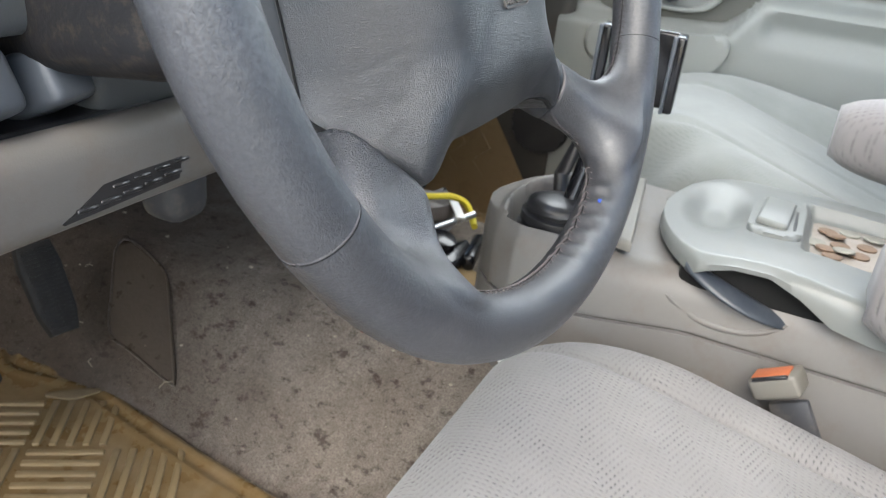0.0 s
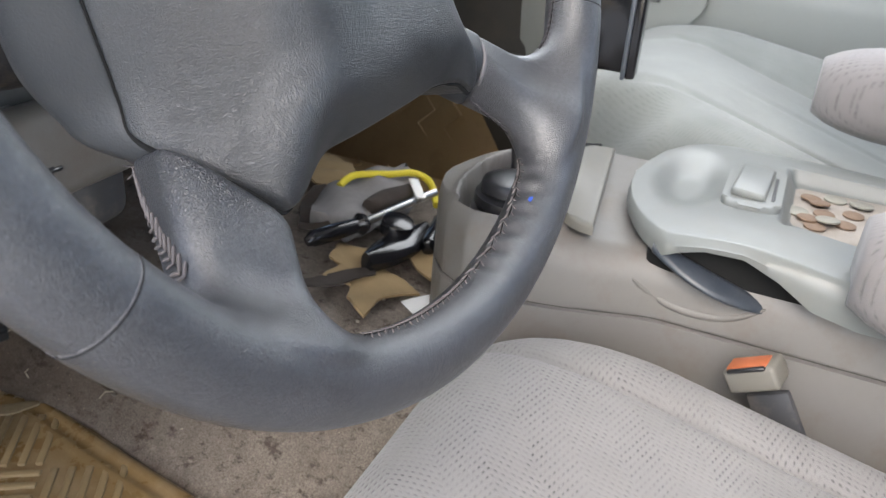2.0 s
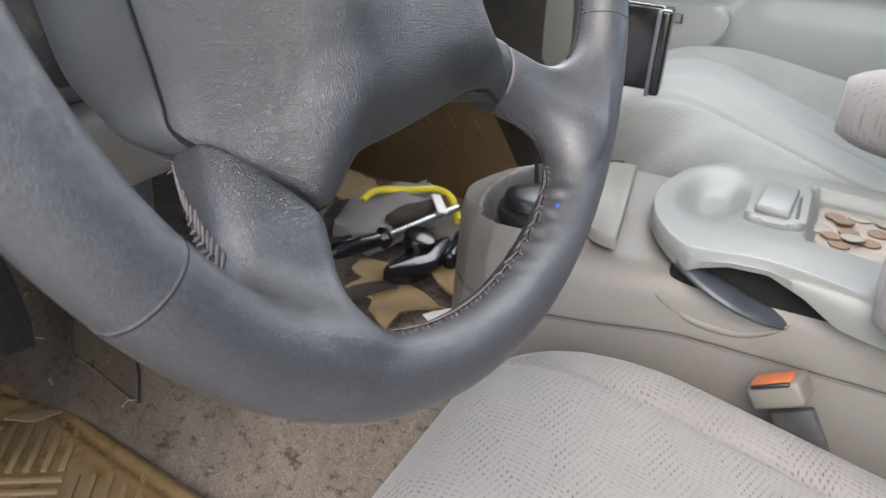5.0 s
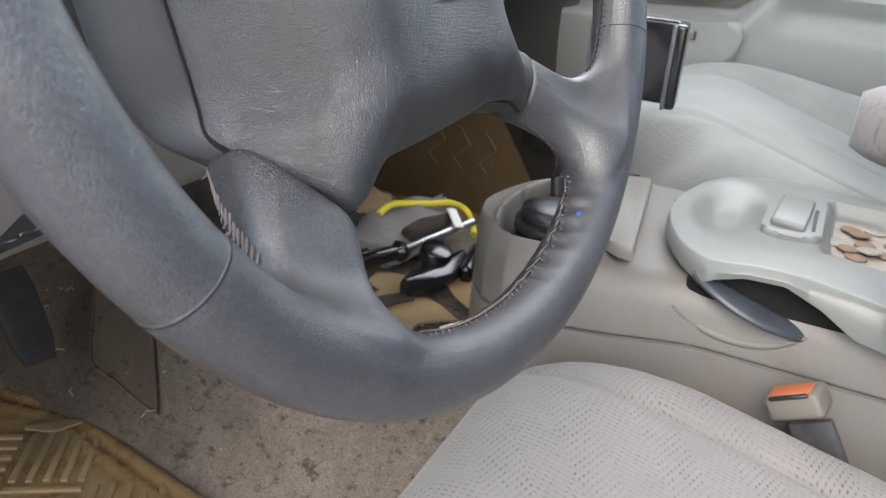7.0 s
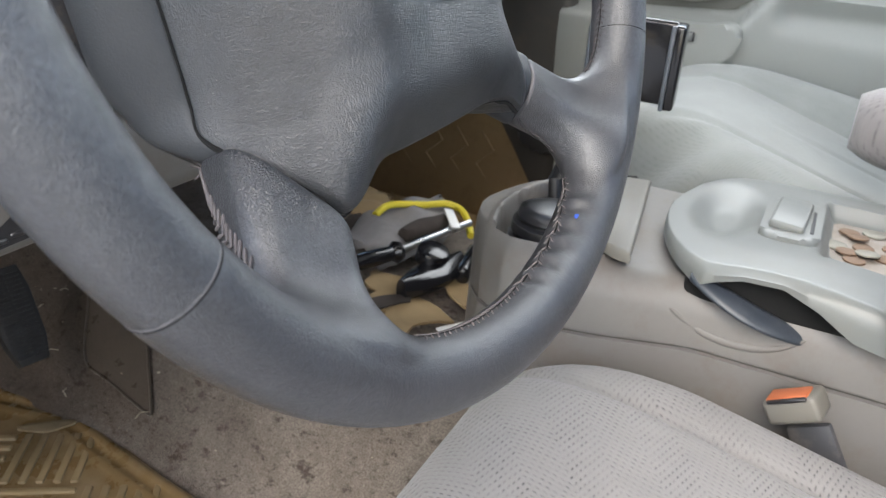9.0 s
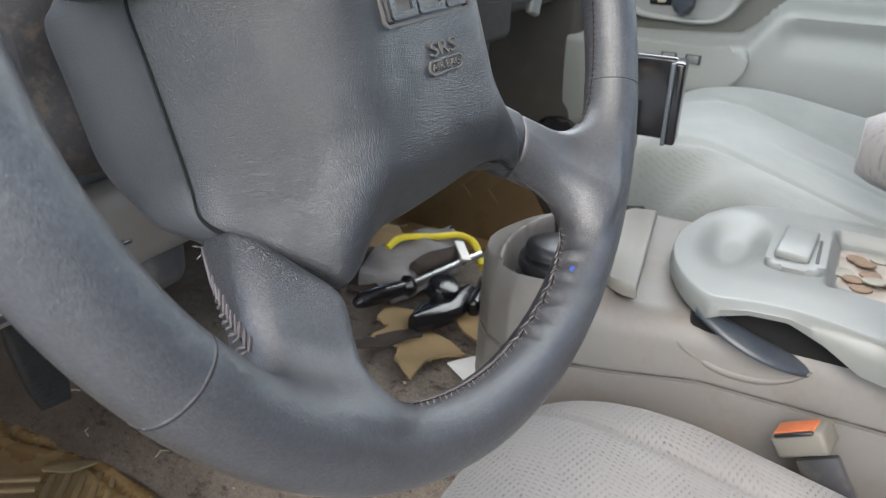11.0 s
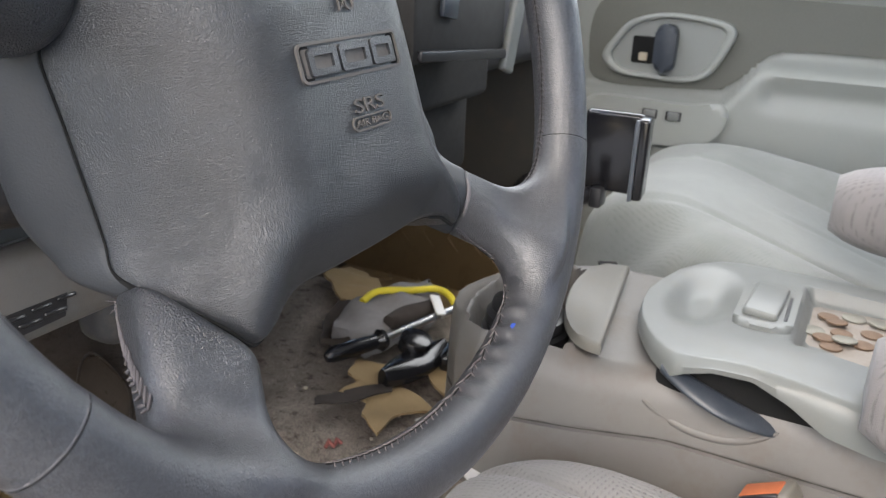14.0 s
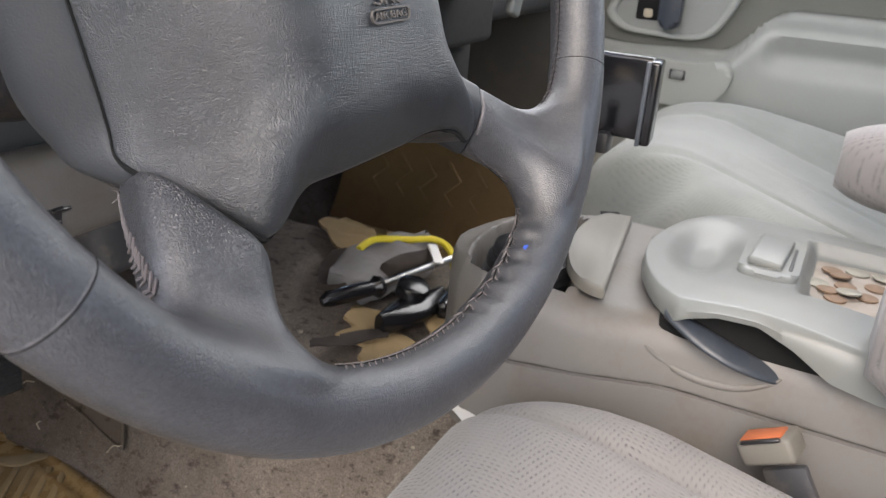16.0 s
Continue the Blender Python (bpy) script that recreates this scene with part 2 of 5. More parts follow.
DOOR_CLOTH = plain("door_cloth", (0.148, 0.150, 0.132), 0.95, 0, 0.2, 500)
BLACK = plastic("black_plastic", (0.018, 0.018, 0.02), 0.35, 900, 0.0001, 0.15, (0.12, 0.11, 0.1))
GLOSS_BLACK = plain("gloss_black", (0.010, 0.010, 0.012), 0.18, 0, 0.2, 30)
DASH_DARK = plastic("dash_dark", (0.055, 0.056, 0.062), 0.55, 700, 0.0003, 0.35, (0.3, 0.26, 0.2), 40)
DASH_BLUE = plastic("blue_grey_dash", (0.085, 0.092, 0.098), 0.5, 800, 0.0003, 0.2, (0.16, 0.14, 0.11), 40)
LEVER = plastic("lever_plastic", (0.075, 0.085, 0.10), 0.38, 900, 0.0002, 0.2, (0.2, 0.2, 0.2), 60)
BLUE_GREY = plastic("blue_grey_plastic", (0.035, 0.043, 0.056), 0.34, 900, 0.0002, 0.15, (0.3, 0.3, 0.3))
CLOTH = cloth("herringbone_cloth", (0.232, 0.220, 0.212), (0.034, 0.030, 0.031), 0.0040, 0.0056, 0.95, 0.96, 0.030)
CLOTH_PALE = cloth("pale_cloth", (0.255, 0.268, 0.255), (0.10, 0.12, 0.115), 0.0100, 0.0044, 0.30, 1.4, 0.09)
ARM_CLOTH = cloth("mauve_grey_cloth", (0.27, 0.25, 0.245), (0.05, 0.044, 0.046), 0.0056, 0.0052, 0.6, 2.3, 0.3)
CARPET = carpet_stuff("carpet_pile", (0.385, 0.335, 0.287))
RUBBER = plastic("amber_rubber", (0.155, 0.102, 0.045), 0.28, 500, 0.0004, 0.5, (0.30, 0.24, 0.17), 22)
RUBBER_RIB = plastic("amber_rubber_worn", (0.205, 0.150, 0.080), 0.36, 500, 0.0004, 0.4, (0.4, 0.34, 0.26), 30)
ORANGE = plain("orange_red_plastic", (0.52, 0.15, 0.06), 0.45, 0, 0.25, 90)
COPPER = plain("copper_coin", (0.22, 0.145, 0.095), 0.65, 0.4, 0.35, 200)
NICKEL = plain("nickel_coin", (0.30, 0.285, 0.24), 0.55, 0.6, 0.3, 200)
CARD = plain("cardboard", (0.27, 0.19, 0.095), 0.9, 0, 0.25, 40)
GREY_CLOTH = plain("grey_glove_cloth", (0.22, 0.21, 0.21), 0.95, 0, 0.3, 80)
YELLOW = plain("yellow_trim", (0.62, 0.52, 0.03), 0.6, 0, 0.15, 60)
WHITE = plain("white_plastic", (0.75, 0.75, 0.73), 0.5, 0, 0.08, 60)
STEEL = plain("bare_steel", (0.55, 0.55, 0.55), 0.3, 1.0, 0.2, 60)
PEDAL_RUBBER = plain("pedal_rubber", (0.016, 0.015, 0.014), 0.75, 0, 0.4, 100)
GAUGE_WHITE = plain("gauge_white", (0.62, 0.61, 0.64), 0.5, 0, 0.05, 20)
GAUGE_RED = plain("gauge_red", (0.6, 0.06, 0.05), 0.5, 0, 0.1, 20)
HEADLINER = plain("headliner", (0.42, 0.41, 0.38), 0.95, 0, 0.1, 100)
BOUNCE_GROUND = plain("pale_bounce_ground", (0.55, 0.54, 0.51), 0.95, 0, 0.4, 8)
CRUMB = plain("pale_grit", (0.5, 0.44, 0.34), 0.9, 0, 0.3, 200)
RED_PAPER = plain("red_paper", (0.26, 0.085, 0.07), 0.8, 0, 0.4, 300)
CLEAR = plastic("scuffed_clear_plastic", (0.062, 0.049, 0.038), 0.30, 260, 0.0012, 0.9, (0.040, 0.030, 0.022), 40)
# kick panel's taupe with the dashboard's shade in it; the parting seam shares it
KICK = plastic("dark_kick_plastic", (0.055, 0.050, 0.043), 0.6, 700, 0.0003, 0.3, (0.13, 0.10, 0.07), 20)
RAG = plain("dark_rag", (0.040, 0.031, 0.026), 0.95, 0, 0.4, 60)
PASSENGER_RUBBER = plastic("brown_rubber", (0.30, 0.20, 0.095), 0.55, 400, 0.0005, 0.6, (0.17, 0.105, 0.05), 26)
RIDGE_GLINT = plastic("ridge_glint_rubber", (0.17, 0.130, 0.080), 0.18, 300, 0.0010, 0.7, (0.12, 0.09, 0.05), 160)
TRAY = plastic("dirty_tray", (0.27, 0.235, 0.20), 0.6, 700, 0.0003, 0.7, (0.16, 0.12, 0.085), 30)
PAINT_BLUE = plain("blue_paint", (0.05, 0.12, 0.6), 0.6, 0, 0.1, 100)

# ---- mesh helpers ----


def finish(name, bm, material, parent=None, label="", sharp=38.0):
    bmesh.ops.recalc_face_normals(bm, faces=bm.faces[:])
    me = bpy.data.meshes.new(name)
    bm.to_mesh(me)
    bm.free()
    for p in me.polygons:
        p.use_smooth = True
    me.set_sharp_from_angle(angle=radians(sharp))
    for one in material if isinstance(material, (list, tuple)) else [material]:
        me.materials.append(one)
    ob = new(name, me)
    if parent:
        ob.parent = parent
    if label:
        tagged(ob, label)
    return ob


def part(name, bm, material, parent, label="", sharp=38.0):
    return finish(name, bm, material, parent, label, sharp)


def thing(name, m, label, category, group="", kind=""):
    ob = new(name)
    ob.empty_display_size = 0.05
    ob.matrix_world = m
    return tagged(ob, label, category, group, kind)


def rbox(sx, sy, sz, bevel=0.004, segments=3, m=None):
    bm = bmesh.new()
    bmesh.ops.create_cube(bm, size=1.0, matrix=Matrix.Diagonal((sx, sy, sz, 1)))
    if bevel:
        bmesh.ops.bevel(bm, geom=bm.edges[:], offset=bevel, segments=segments, profile=0.5, affect="EDGES")
    if m is not None:
        bm.transform(m)
    return bm


def loft(sections, ring=True, caps=True, into=None):
    """A skin over rows of points. ring: each row closes on itself."""
    bm = into or bmesh.new()
    rows = [[bm.verts.new(p) for p in s] for s in sections]
    n = len(rows[0])
    for a, b in zip(rows, rows[1:]):
        for i in range(n if ring else n - 1):
            j = (i + 1) % n
            bm.faces.new((a[i], a[j], b[j], b[i]))
    if caps and ring:
        bm.faces.new(rows[0][::-1])
        bm.faces.new(rows[-1])
    return bm


def prism(outline, z0, z1, bevel=0.0, m=None, segments=2):
    bm = bmesh.new()
    low = [bm.verts.new((x, y, z0)) for x, y in outline]
    top = [bm.verts.new((x, y, z1)) for x, y in outline]
    n = len(outline)
    bm.faces.new(low[::-1])
    cap = bm.faces.new(top)
    for i in range(n):
        bm.faces.new((low[i], low[(i + 1) % n], top[(i + 1) % n], top[i]))
    if bevel:
        bmesh.ops.bevel(bm, geom=list(cap.edges), offset=bevel, segments=segments, profile=0.5, affect="EDGES")
    if m is not None:
        bm.transform(m)
    return bm


def tube(points, radius, sides=10, closed=False, into=None):
    pts = [Vector(p) for p in points]
    rows, up = [], Vector((0, 0, 1))
    for i, p in enumerate(pts):
        a = pts[i - 1] if i or closed else p
        b = pts[(i + 1) % len(pts)] if i + 1 < len(pts) or closed else p
        d = (b - a).normalized()
        s = d.cross(up)
        s = s.normalized() if s.length > 1e-3 else d.cross(Vector((1, 0, 0))).normalized()
        u = s.cross(d)
        r = radius[i] if isinstance(radius, (list, tuple)) else radius
        rows.append([p + r * (math.cos(k) * s + math.sin(k) * u) for k in np.linspace(0, 2 * math.pi, sides, endpoint=False)])
    if closed:
        rows.append(rows[0])
    return loft(rows, True, not closed, into)


def disc(radius, depth, bevel=0.0, sides=28, m=None):
    return prism([(radius * math.cos(a), radius * math.sin(a)) for a in np.linspace(0, 2 * math.pi, sides, endpoint=False)], 0, depth, bevel, m)


def ringed(outer, inner, depth, m=None, sides=28):
    turns = np.linspace(0, 2 * math.pi, sides, endpoint=False)
    rows = [[(r * math.cos(a), r * math.sin(a), z) for a in turns] for r, z in ((inner, 0), (inner, depth), (outer, depth), (outer, 0))]
    bm = loft(rows, True, False)
    if m is not None:
        bm.transform(m)
    return bm


def smooth_loop(points, per=6):
    """A closed Catmull-Rom curve through 2D points."""
    out, n = [], len(points)
    for i in range(n):
        p0, p1, p2, p3 = (np.array(points[(i + k) % n], float) for k in (-1, 0, 1, 2))
        for u in np.arange(per) / per:
            out.append(tuple(0.5 * (2 * p1 + (p2 - p0) * u + (2 * p0 - 5 * p1 + 4 * p2 - p3) * u**2 + (3 * p1 - p0 - 3 * p2 + p3) * u**3)))
    return out


def rounded(x0, x1, y0, y1, r, per=6):
    out = []
    for cx, cy, a in ((x1 - r, y1 - r, 0), (x0 + r, y1 - r, 90), (x0 + r, y0 + r, 180), (x1 - r, y0 + r, 270)):
        out += [(cx + r * math.cos(radians(a + 90 * k / per)), cy + r * math.sin(radians(a + 90 * k / per))) for k in range(per + 1)]
    return out


def step(a, b, v):
    u = min(1.0, max(0.0, (v - a) / (b - a)))
    return u * u * (3 - 2 * u)


def field(xs, ys, height):
    bm = bmesh.new()
    rows = [[bm.verts.new((x, y, height(x, y))) for x in xs] for y in ys]
    for a, b in zip(rows, rows[1:]):
        for i in range(len(xs) - 1):
            bm.faces.new((a[i], a[i + 1], b[i + 1], b[i]))
    return bm


# ---- floor ----


def floor_z(x, y):
    hump = 0.13 * step(-0.23, -0.07, x) * (1 - step(0.24, 0.36, x))
    toe = max(0.0, y - 0.64) * 0.9
    return 0.03 + hump + toe


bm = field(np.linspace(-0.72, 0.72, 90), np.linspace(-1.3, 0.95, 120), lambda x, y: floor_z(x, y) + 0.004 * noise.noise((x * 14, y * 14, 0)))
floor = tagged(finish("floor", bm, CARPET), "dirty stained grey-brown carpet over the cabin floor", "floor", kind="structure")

# ---- cabin shell ----
# headliner, rear panel, pillars, left kick panel: unseen, added to hold back daylight
shell = tagged(finish("ceiling", rbox(1.4, 1.6, 0.05, 0.02, 3, pose(0, -0.55, 1.32)), HEADLINER), "unseen pale grey cloth headliner, added to close the cabin overhead", "ceiling", kind="structure")
tagged(finish("wall_back", rbox(1.5, 0.04, 0.8, 0.01, 2, pose(0, -1.25, 0.33)), TAUPE), "unseen plain taupe panel closing the cabin behind the seats", "wall", kind="structure")
for x, name in ((-0.66, "wall_left"), (0.66, "wall_right")):
    tagged(finish(name, rbox(0.06, 0.6, 1.3, 0.02, 3, pose(x * 1.08, -1.2 if x > 0 else -1.0, 0.64)), TAUPE), "unseen plain taupe pillar trim, added behind the door", "wall", kind="structure")
tagged(finish("trim_kick_left", rbox(0.04, 0.85, 0.66, 0.02, 3, pose(-0.72, 0.9, 0.33)), TAUPE), "unseen taupe kick panel, added beside the driver footwell", "trim", kind="structure")
tagged(finish("wall_front", rbox(1.5, 0.04, 0.7, 0.01, 2, pose(0, 0.93, 0.3)), BLACK), "dark bulkhead behind the dashboard", "wall", kind="structure")
# unseen ground, added pale so that it bounces daylight into the cabin
ground = tagged(finish("ground", field(np.linspace(-60, 60, 9), np.linspace(-60, 60, 9), lambda x, y: -0.5), BOUNCE_GROUND), "unseen ground outside the vehicle, kept pale to bounce light in", "ground", kind="structure")

# ---- steering wheel ----
WHEEL = pose(-0.3462, 0.0049, 0.5858, 73.29, -3.42, -3.29)
wheel = thing("steering_wheel", WHEEL, "dark blue-grey leather-wrapped steering wheel, worn and dusty, with stitched spokes", "steering wheel")
RIM, RIM_R, AXIS_X = 0.2006, 0.0158, -0.0035


def unit(v):
    return np.array(v, float) / np.linalg.norm(v)


def smooth_min(a, b, k):
    h = np.maximum(k - np.abs(a - b), 0) / k
    return np.minimum(a, b) - h * h * k / 4


def ease(a, b, v):
    u = np.clip((v - a) / (b - a), 0, 1)
    return u * u * (3 - 2 * u)


def bar(p, g, e, side, wide, deep, rounds):
    """Distance to a tapering bar from g to e: half widths, half depths and rounding at both ends."""
    g, e = np.array(g), np.array(e)
    run = e - g
    a = unit(run)
    s = unit(np.array(side) - np.dot(side, a) * a)
    up = np.cross(s, a)
    q = p - g
    u = np.clip(q @ run / (run @ run), 0, 1)
    off = q - u[:, None] * run
    w, d, r = (v[0] + (v[1] - v[0]) * u for v in (wide, deep, rounds))
    x, z, y = np.abs(off @ s) - w + r, np.abs(off @ up) - d + r, np.abs(off @ a)
    return np.sqrt(np.maximum(x, 0) ** 2 + np.maximum(z, 0) ** 2 + y**2) + np.minimum(np.maximum(x, z), 0) * (y < 1e-9) - r


CUT_AT, CUT_WAY = np.array((0.1000, -0.0820, -0.05)), unit((0.040, -0.0260, -0.004))
NECK_AT, NECK_WAY = np.array((0.0853, -0.1075, -0.0200)), unit((0.663, -0.469, 0.584))


def wheel_gap(p):
    """Distance to the leather: the rim, two upper and two lower spokes, run together with soft hollows."""
    rho = np.hypot(p[:, 0], p[:, 1])
    deg = np.degrees(np.arctan2(p[:, 1], p[:, 0]))
    grip = 0.0011 * np.cos(np.radians(deg + 66) * 78) * ease(-92, -87, deg) * (1 - ease(-66, -61, deg))
    inner = np.clip((RIM - rho) / np.maximum(np.hypot(rho - RIM, p[:, 2]), 1e-4), 0, 1) ** 6
    low = ease(-151, -149, deg) * (1 - ease(-31, -29, deg))
    ring = np.hypot(rho - RIM, p[:, 2]) - (RIM_R + grip * inner + 0.0003 * low)
    m = np.stack([np.abs(p[:, 0] - AXIS_X), p[:, 1], p[:, 2]], 1)
    shape = ((0.95, 0.27, -0.24), (0.0218, 0.0218), (0.0205, 0.0100), (0.0125, 0.0098))
    lower = bar(m, (0.0770, -0.0850, -0.0485), (0.1205, -0.1550, -0.0085), *shape)
    # the passenger's side has been pulled up and out with use
    shape = ((0.95, 0.27, -0.24), (0.0093, 0.0249), (0.0205, 0.0100), (0.0125, 0.0098))
    right = bar(m, (0.0728, -0.0895, -0.0451), (0.1336, -0.1460, -0.0081), *shape)
    lower = -smooth_min(-lower, (m - CUT_AT) @ CUT_WAY, 0.005)
    right = -smooth_min(-right, (p - NECK_AT) @ NECK_WAY, 0.002)
    lower = np.where(p[:, 0] > AXIS_X, right, lower)
    upper = bar(m, (0.1035, 0.0300, -0.0570), (0.1860, 0.0530, -0.0030), (0, 1, 0), (0.0265, 0.0120), (0.0250, 0.0105), (0.0249, 0.0104))
    near = 1 - ease(RIM - 0.013, RIM + 0.001, rho)
    return smooth_min(smooth_min(ring, lower, 0.002 + np.where(p[:, 0] > AXIS_X, 0.028, 0.022) * near), upper, 0.002 + 0.022 * near)


def slope(f, p, h=0.0004):
    return np.stack([(f(p + np.eye(3)[k] * h) - f(p - np.eye(3)[k] * h)) / (2 * h) for k in range(3)], 1)


def settle(f, p, times=4):
    p = np.atleast_2d(np.array(p, float))
    for _ in range(times):
        g = slope(f, p)
        p = p - (f(p) / np.maximum((g * g).sum(1), 1e-6))[:, None] * g
    return p


def skin(f, lo, hi, h):
    """A quad skin over the zero level of a distance, on a grid of step h, settled onto the surface."""
    ax = [np.arange(a, b, h) for a, b in zip(lo, hi)]
    shape = [len(a) for a in ax]
    v = np.stack([f(np.stack(np.meshgrid([x], ax[1], ax[2], indexing="ij"), -1).reshape(-1, 3)).reshape(shape[1:]) for x in ax[0]])
    neg = v < 0
    corner = np.stack([neg[i : shape[0] - 1 + i, j : shape[1] - 1 + j, k : shape[2] - 1 + k] for i in (0, 1) for j in (0, 1) for k in (0, 1)])
    some = corner.any(0) & ~corner.all(0)
    index = np.full(some.shape, -1)
    index[some] = np.arange(some.sum())
    at = np.argwhere(some)
    verts = np.stack([ax[k][at[:, k]] + h / 2 for k in range(3)], 1)
    quads = []
    for k in range(3):
        i, j = [(1, 2), (2, 0), (0, 1)][k]
        a, b = [slice(1, -1)] * 3, [slice(1, -1)] * 3
        a[k], b[k] = slice(0, -1), slice(1, None)
        change = neg[tuple(a)] != neg[tuple(b)]
        cells = np.argwhere(change)
        flip = neg[tuple(a)][change]
        base = cells.copy()
        base[:, i] += 1
        base[:, j] += 1
        ring = []
        for di, dj in ((-1, -1), (0, -1), (0, 0), (-1, 0)):
            c = base.copy()
            c[:, i] += di
            c[:, j] += dj
            ring.append(index[c[:, 0], c[:, 1], c[:, 2]])
        q = np.stack(ring, 1)
        q[~flip] = q[~flip][:, ::-1]
        quads.append(q)
    return settle(f, verts, 6), np.concatenate(quads)


def net_part(name, f, lo, hi, h, material, parent, label):
    verts, quads = skin(f, lo, hi, h)
    me = bpy.data.meshes.new(name)
    me.from_pydata(verts.tolist(), [], quads.tolist())
    me.polygons.foreach_set("use_smooth", [True] * len(me.polygons))
    me.materials.append(material)
    me.update()
    ob = new(name, me)
    ob.parent = parent
    return tagged(ob, label)


net_part("rim", wheel_gap, (-0.222, -0.222, -0.096), (0.222, 0.222, 0.022), 0.0021, LEATHER_RIM, wheel, "worn leather rim flowing into four grained spokes")


def rim_point(deg, b, lift=0.0):
    a, c, s = radians(deg), math.cos(radians(b)), math.sin(radians(b))
    r = RIM + (RIM_R + lift) * c
    return Vector((r * math.cos(a), r * math.sin(a), (RIM_R + lift) * s))


def on_leather(p, lift=0.0):
    q = settle(wheel_gap, [p])
    return Vector(q[0] + lift * unit(slope(wheel_gap, q)[0]))


# the two joints of the wrap that show: a fine dark cut, worn edge and highlight one pale line
for s, lo, hi, pale in ((-150.0, -60, 150, 0.00009), (-30.2, -70, 200, 0.00005)):
    bend = 0.010 if pale > 0.0001 else 0.0
    cut = [on_leather(rim_point(s + bend * (70 - b), b), -0.0001) for b in np.linspace(lo, hi, 40)]
    part("joint_cut", tube(cut, 0.00032, 6), GROOVE, wheel, "dark cut between two wraps")
    lip = [on_leather(rim_point(s - 0.22 + bend * (70 - b), b), 0.0) for b in np.linspace(lo, hi, 40)]
    part("joint_edge", tube(lip, [0.00008 + pale * max(0.0, 0.4 + 1.5 * noise.noise((k * 0.55, s, 0))) * math.sin(math.pi * k / 39) for k in range(40)], 6), PALE_LINE, wheel, "pale worn leather edge with its highlight in the colour")


def capsule(bm, a, b, r):
    tube([a, a.lerp(b, 0.15), a.lerp(b, 0.5), a.lerp(b, 0.85), b], [r * 0.4, r * 0.85, r, r * 0.85, r * 0.4], 6, False, bm)


def sewn(path, n, run, reach, r, lift=0.0003, seed=1, seam=0.0, thread=THREAD):
    """Herringbone stitches along a line over the leather, each a leg out of a shared seam."""
    rnd = random.Random(seed)
    pts = [on_leather(p) for p in path]
    for k in range(n):
        u = (k + 0.5) / n * (len(pts) - 1)
        i = min(len(pts) - 2, int(u))
        at, way = pts[i].lerp(pts[i + 1], u - i), (pts[i + 1] - pts[i]).normalized()
        up = Vector(unit(slope(wheel_gap, np.array([at]))[0]))
        side = way.cross(up)
        for sgn in (-1, 1):
            bm = bmesh.new()
            a = on_leather(at + way * run * rnd.uniform(0.8, 1.2), lift)
            b = on_leather(at + side * sgn * reach * rnd.uniform(0.85, 1.15), lift)
            capsule(bm, a, b, r * rnd.uniform(0.85, 1.15))
            part("stitch", bm, thread, wheel)
    if seam:
        part("stitched_seam", tube([on_leather(p, seam * 0.2) for p in path], seam, 6), GROOVE, wheel, "dark sewn seam")


# worn ends of the lower spokes at the pad, their highlight put in as pale strips
ends = []
for u in np.linspace(0.05, 0.95, 14):
    m = np.array((0.0755, -0.1170, -0.022)) * (1 - u) + np.array((0.0985, -0.0830, -0.044)) * u + 0.0022 * CUT_WAY
    ends.append(on_leather((AXIS_X - m[0], m[1], m[2]), -0.0002))
part("spoke_end_glint", tube(ends, [0.0002 + 0.0009 * math.sin(math.pi * k / 13) for k in range(14)], 8), PALE_LINE, wheel, "pale worn leather edge with its highlight in the colour")
ends = [on_leather(np.array(q) + 0.0016 * NECK_WAY, -0.0006) for q in smooth_loop([(0.0927, -0.0975, -0.0203), (0.0852, -0.1037, -0.0170), (0.0814, -0.1105, -0.0182), (0.0818, -0.1165, -0.0225)], 5)[:16]]
part("spoke_end_glint", tube(ends, [0.0003 + 0.0010 * math.sin(math.pi * k / (len(ends) - 1)) ** 0.6 for k in range(len(ends))], 8), PALE_LINE, wheel, "pale worn leather edge with its highlight in the colour")


def neck_gap(p):
    """Distance to the pad's neck, which runs out to the passenger's lower spoke."""
    m = np.stack([p[:, 0] - AXIS_X, p[:, 1], p[:, 2]], 1)
    arm = bar(m, (0.0728, -0.0895, -0.0451), (0.0981, -0.1130, -0.0297), (0.95, 0.27, -0.24), (0.0154, 0.0156), (0.0170, 0.0172), (0.0115, 0.0115))
    root = bar(m, (0.0885, -0.0450, -0.0570), (0.0885, -0.0739, -0.0552), (1, 0, 0), (0.0200, 0.0232), (0.0150, 0.0190), (0.0145, 0.0185))
    return -smooth_min(-smooth_min(arm, root, 0.0158), 0.0004 - (p - NECK_AT) @ NECK_WAY, 0.002)


net_part("pad_neck", neck_gap, (0.035, -0.150, -0.100), (0.130, 0.010, 0.005), 0.0018, VINYL_SIDE, wheel, "smooth vinyl neck running out to the spoke")

arc = [rim_point(d, b) for d, b in zip(np.linspace(-117, -60, 30), np.interp(np.linspace(-117, -60, 30), [-117, -91, -72, -60], [170, 184, 191, 219]))]
sewn(arc, 40, 0.0034, 0.0027, 0.00058, 0.0001, seam=0.0004)
arc = [rim_point(d, b) for d, b in zip(np.linspace(-40, 8, 26), np.interp(np.linspace(-40, 8, 26), [-40, -29, -13, 8], [214, 200, 192, 188]))]
sewn(arc, 44, 0.0026, 0.0025, 0.00045, seam=0.0004, seed=2, thread=THREAD_DARK)
sewn([(-0.1010, -0.0935, -0.0690), (-0.1085, -0.1010, -0.0540), (-0.1160, -0.1110, -0.0380), (-0.1220, -0.1210, -0.0240)], 15, 0.0040, 0.0046, 0.00075, 0.0006, 3, 0.0005)
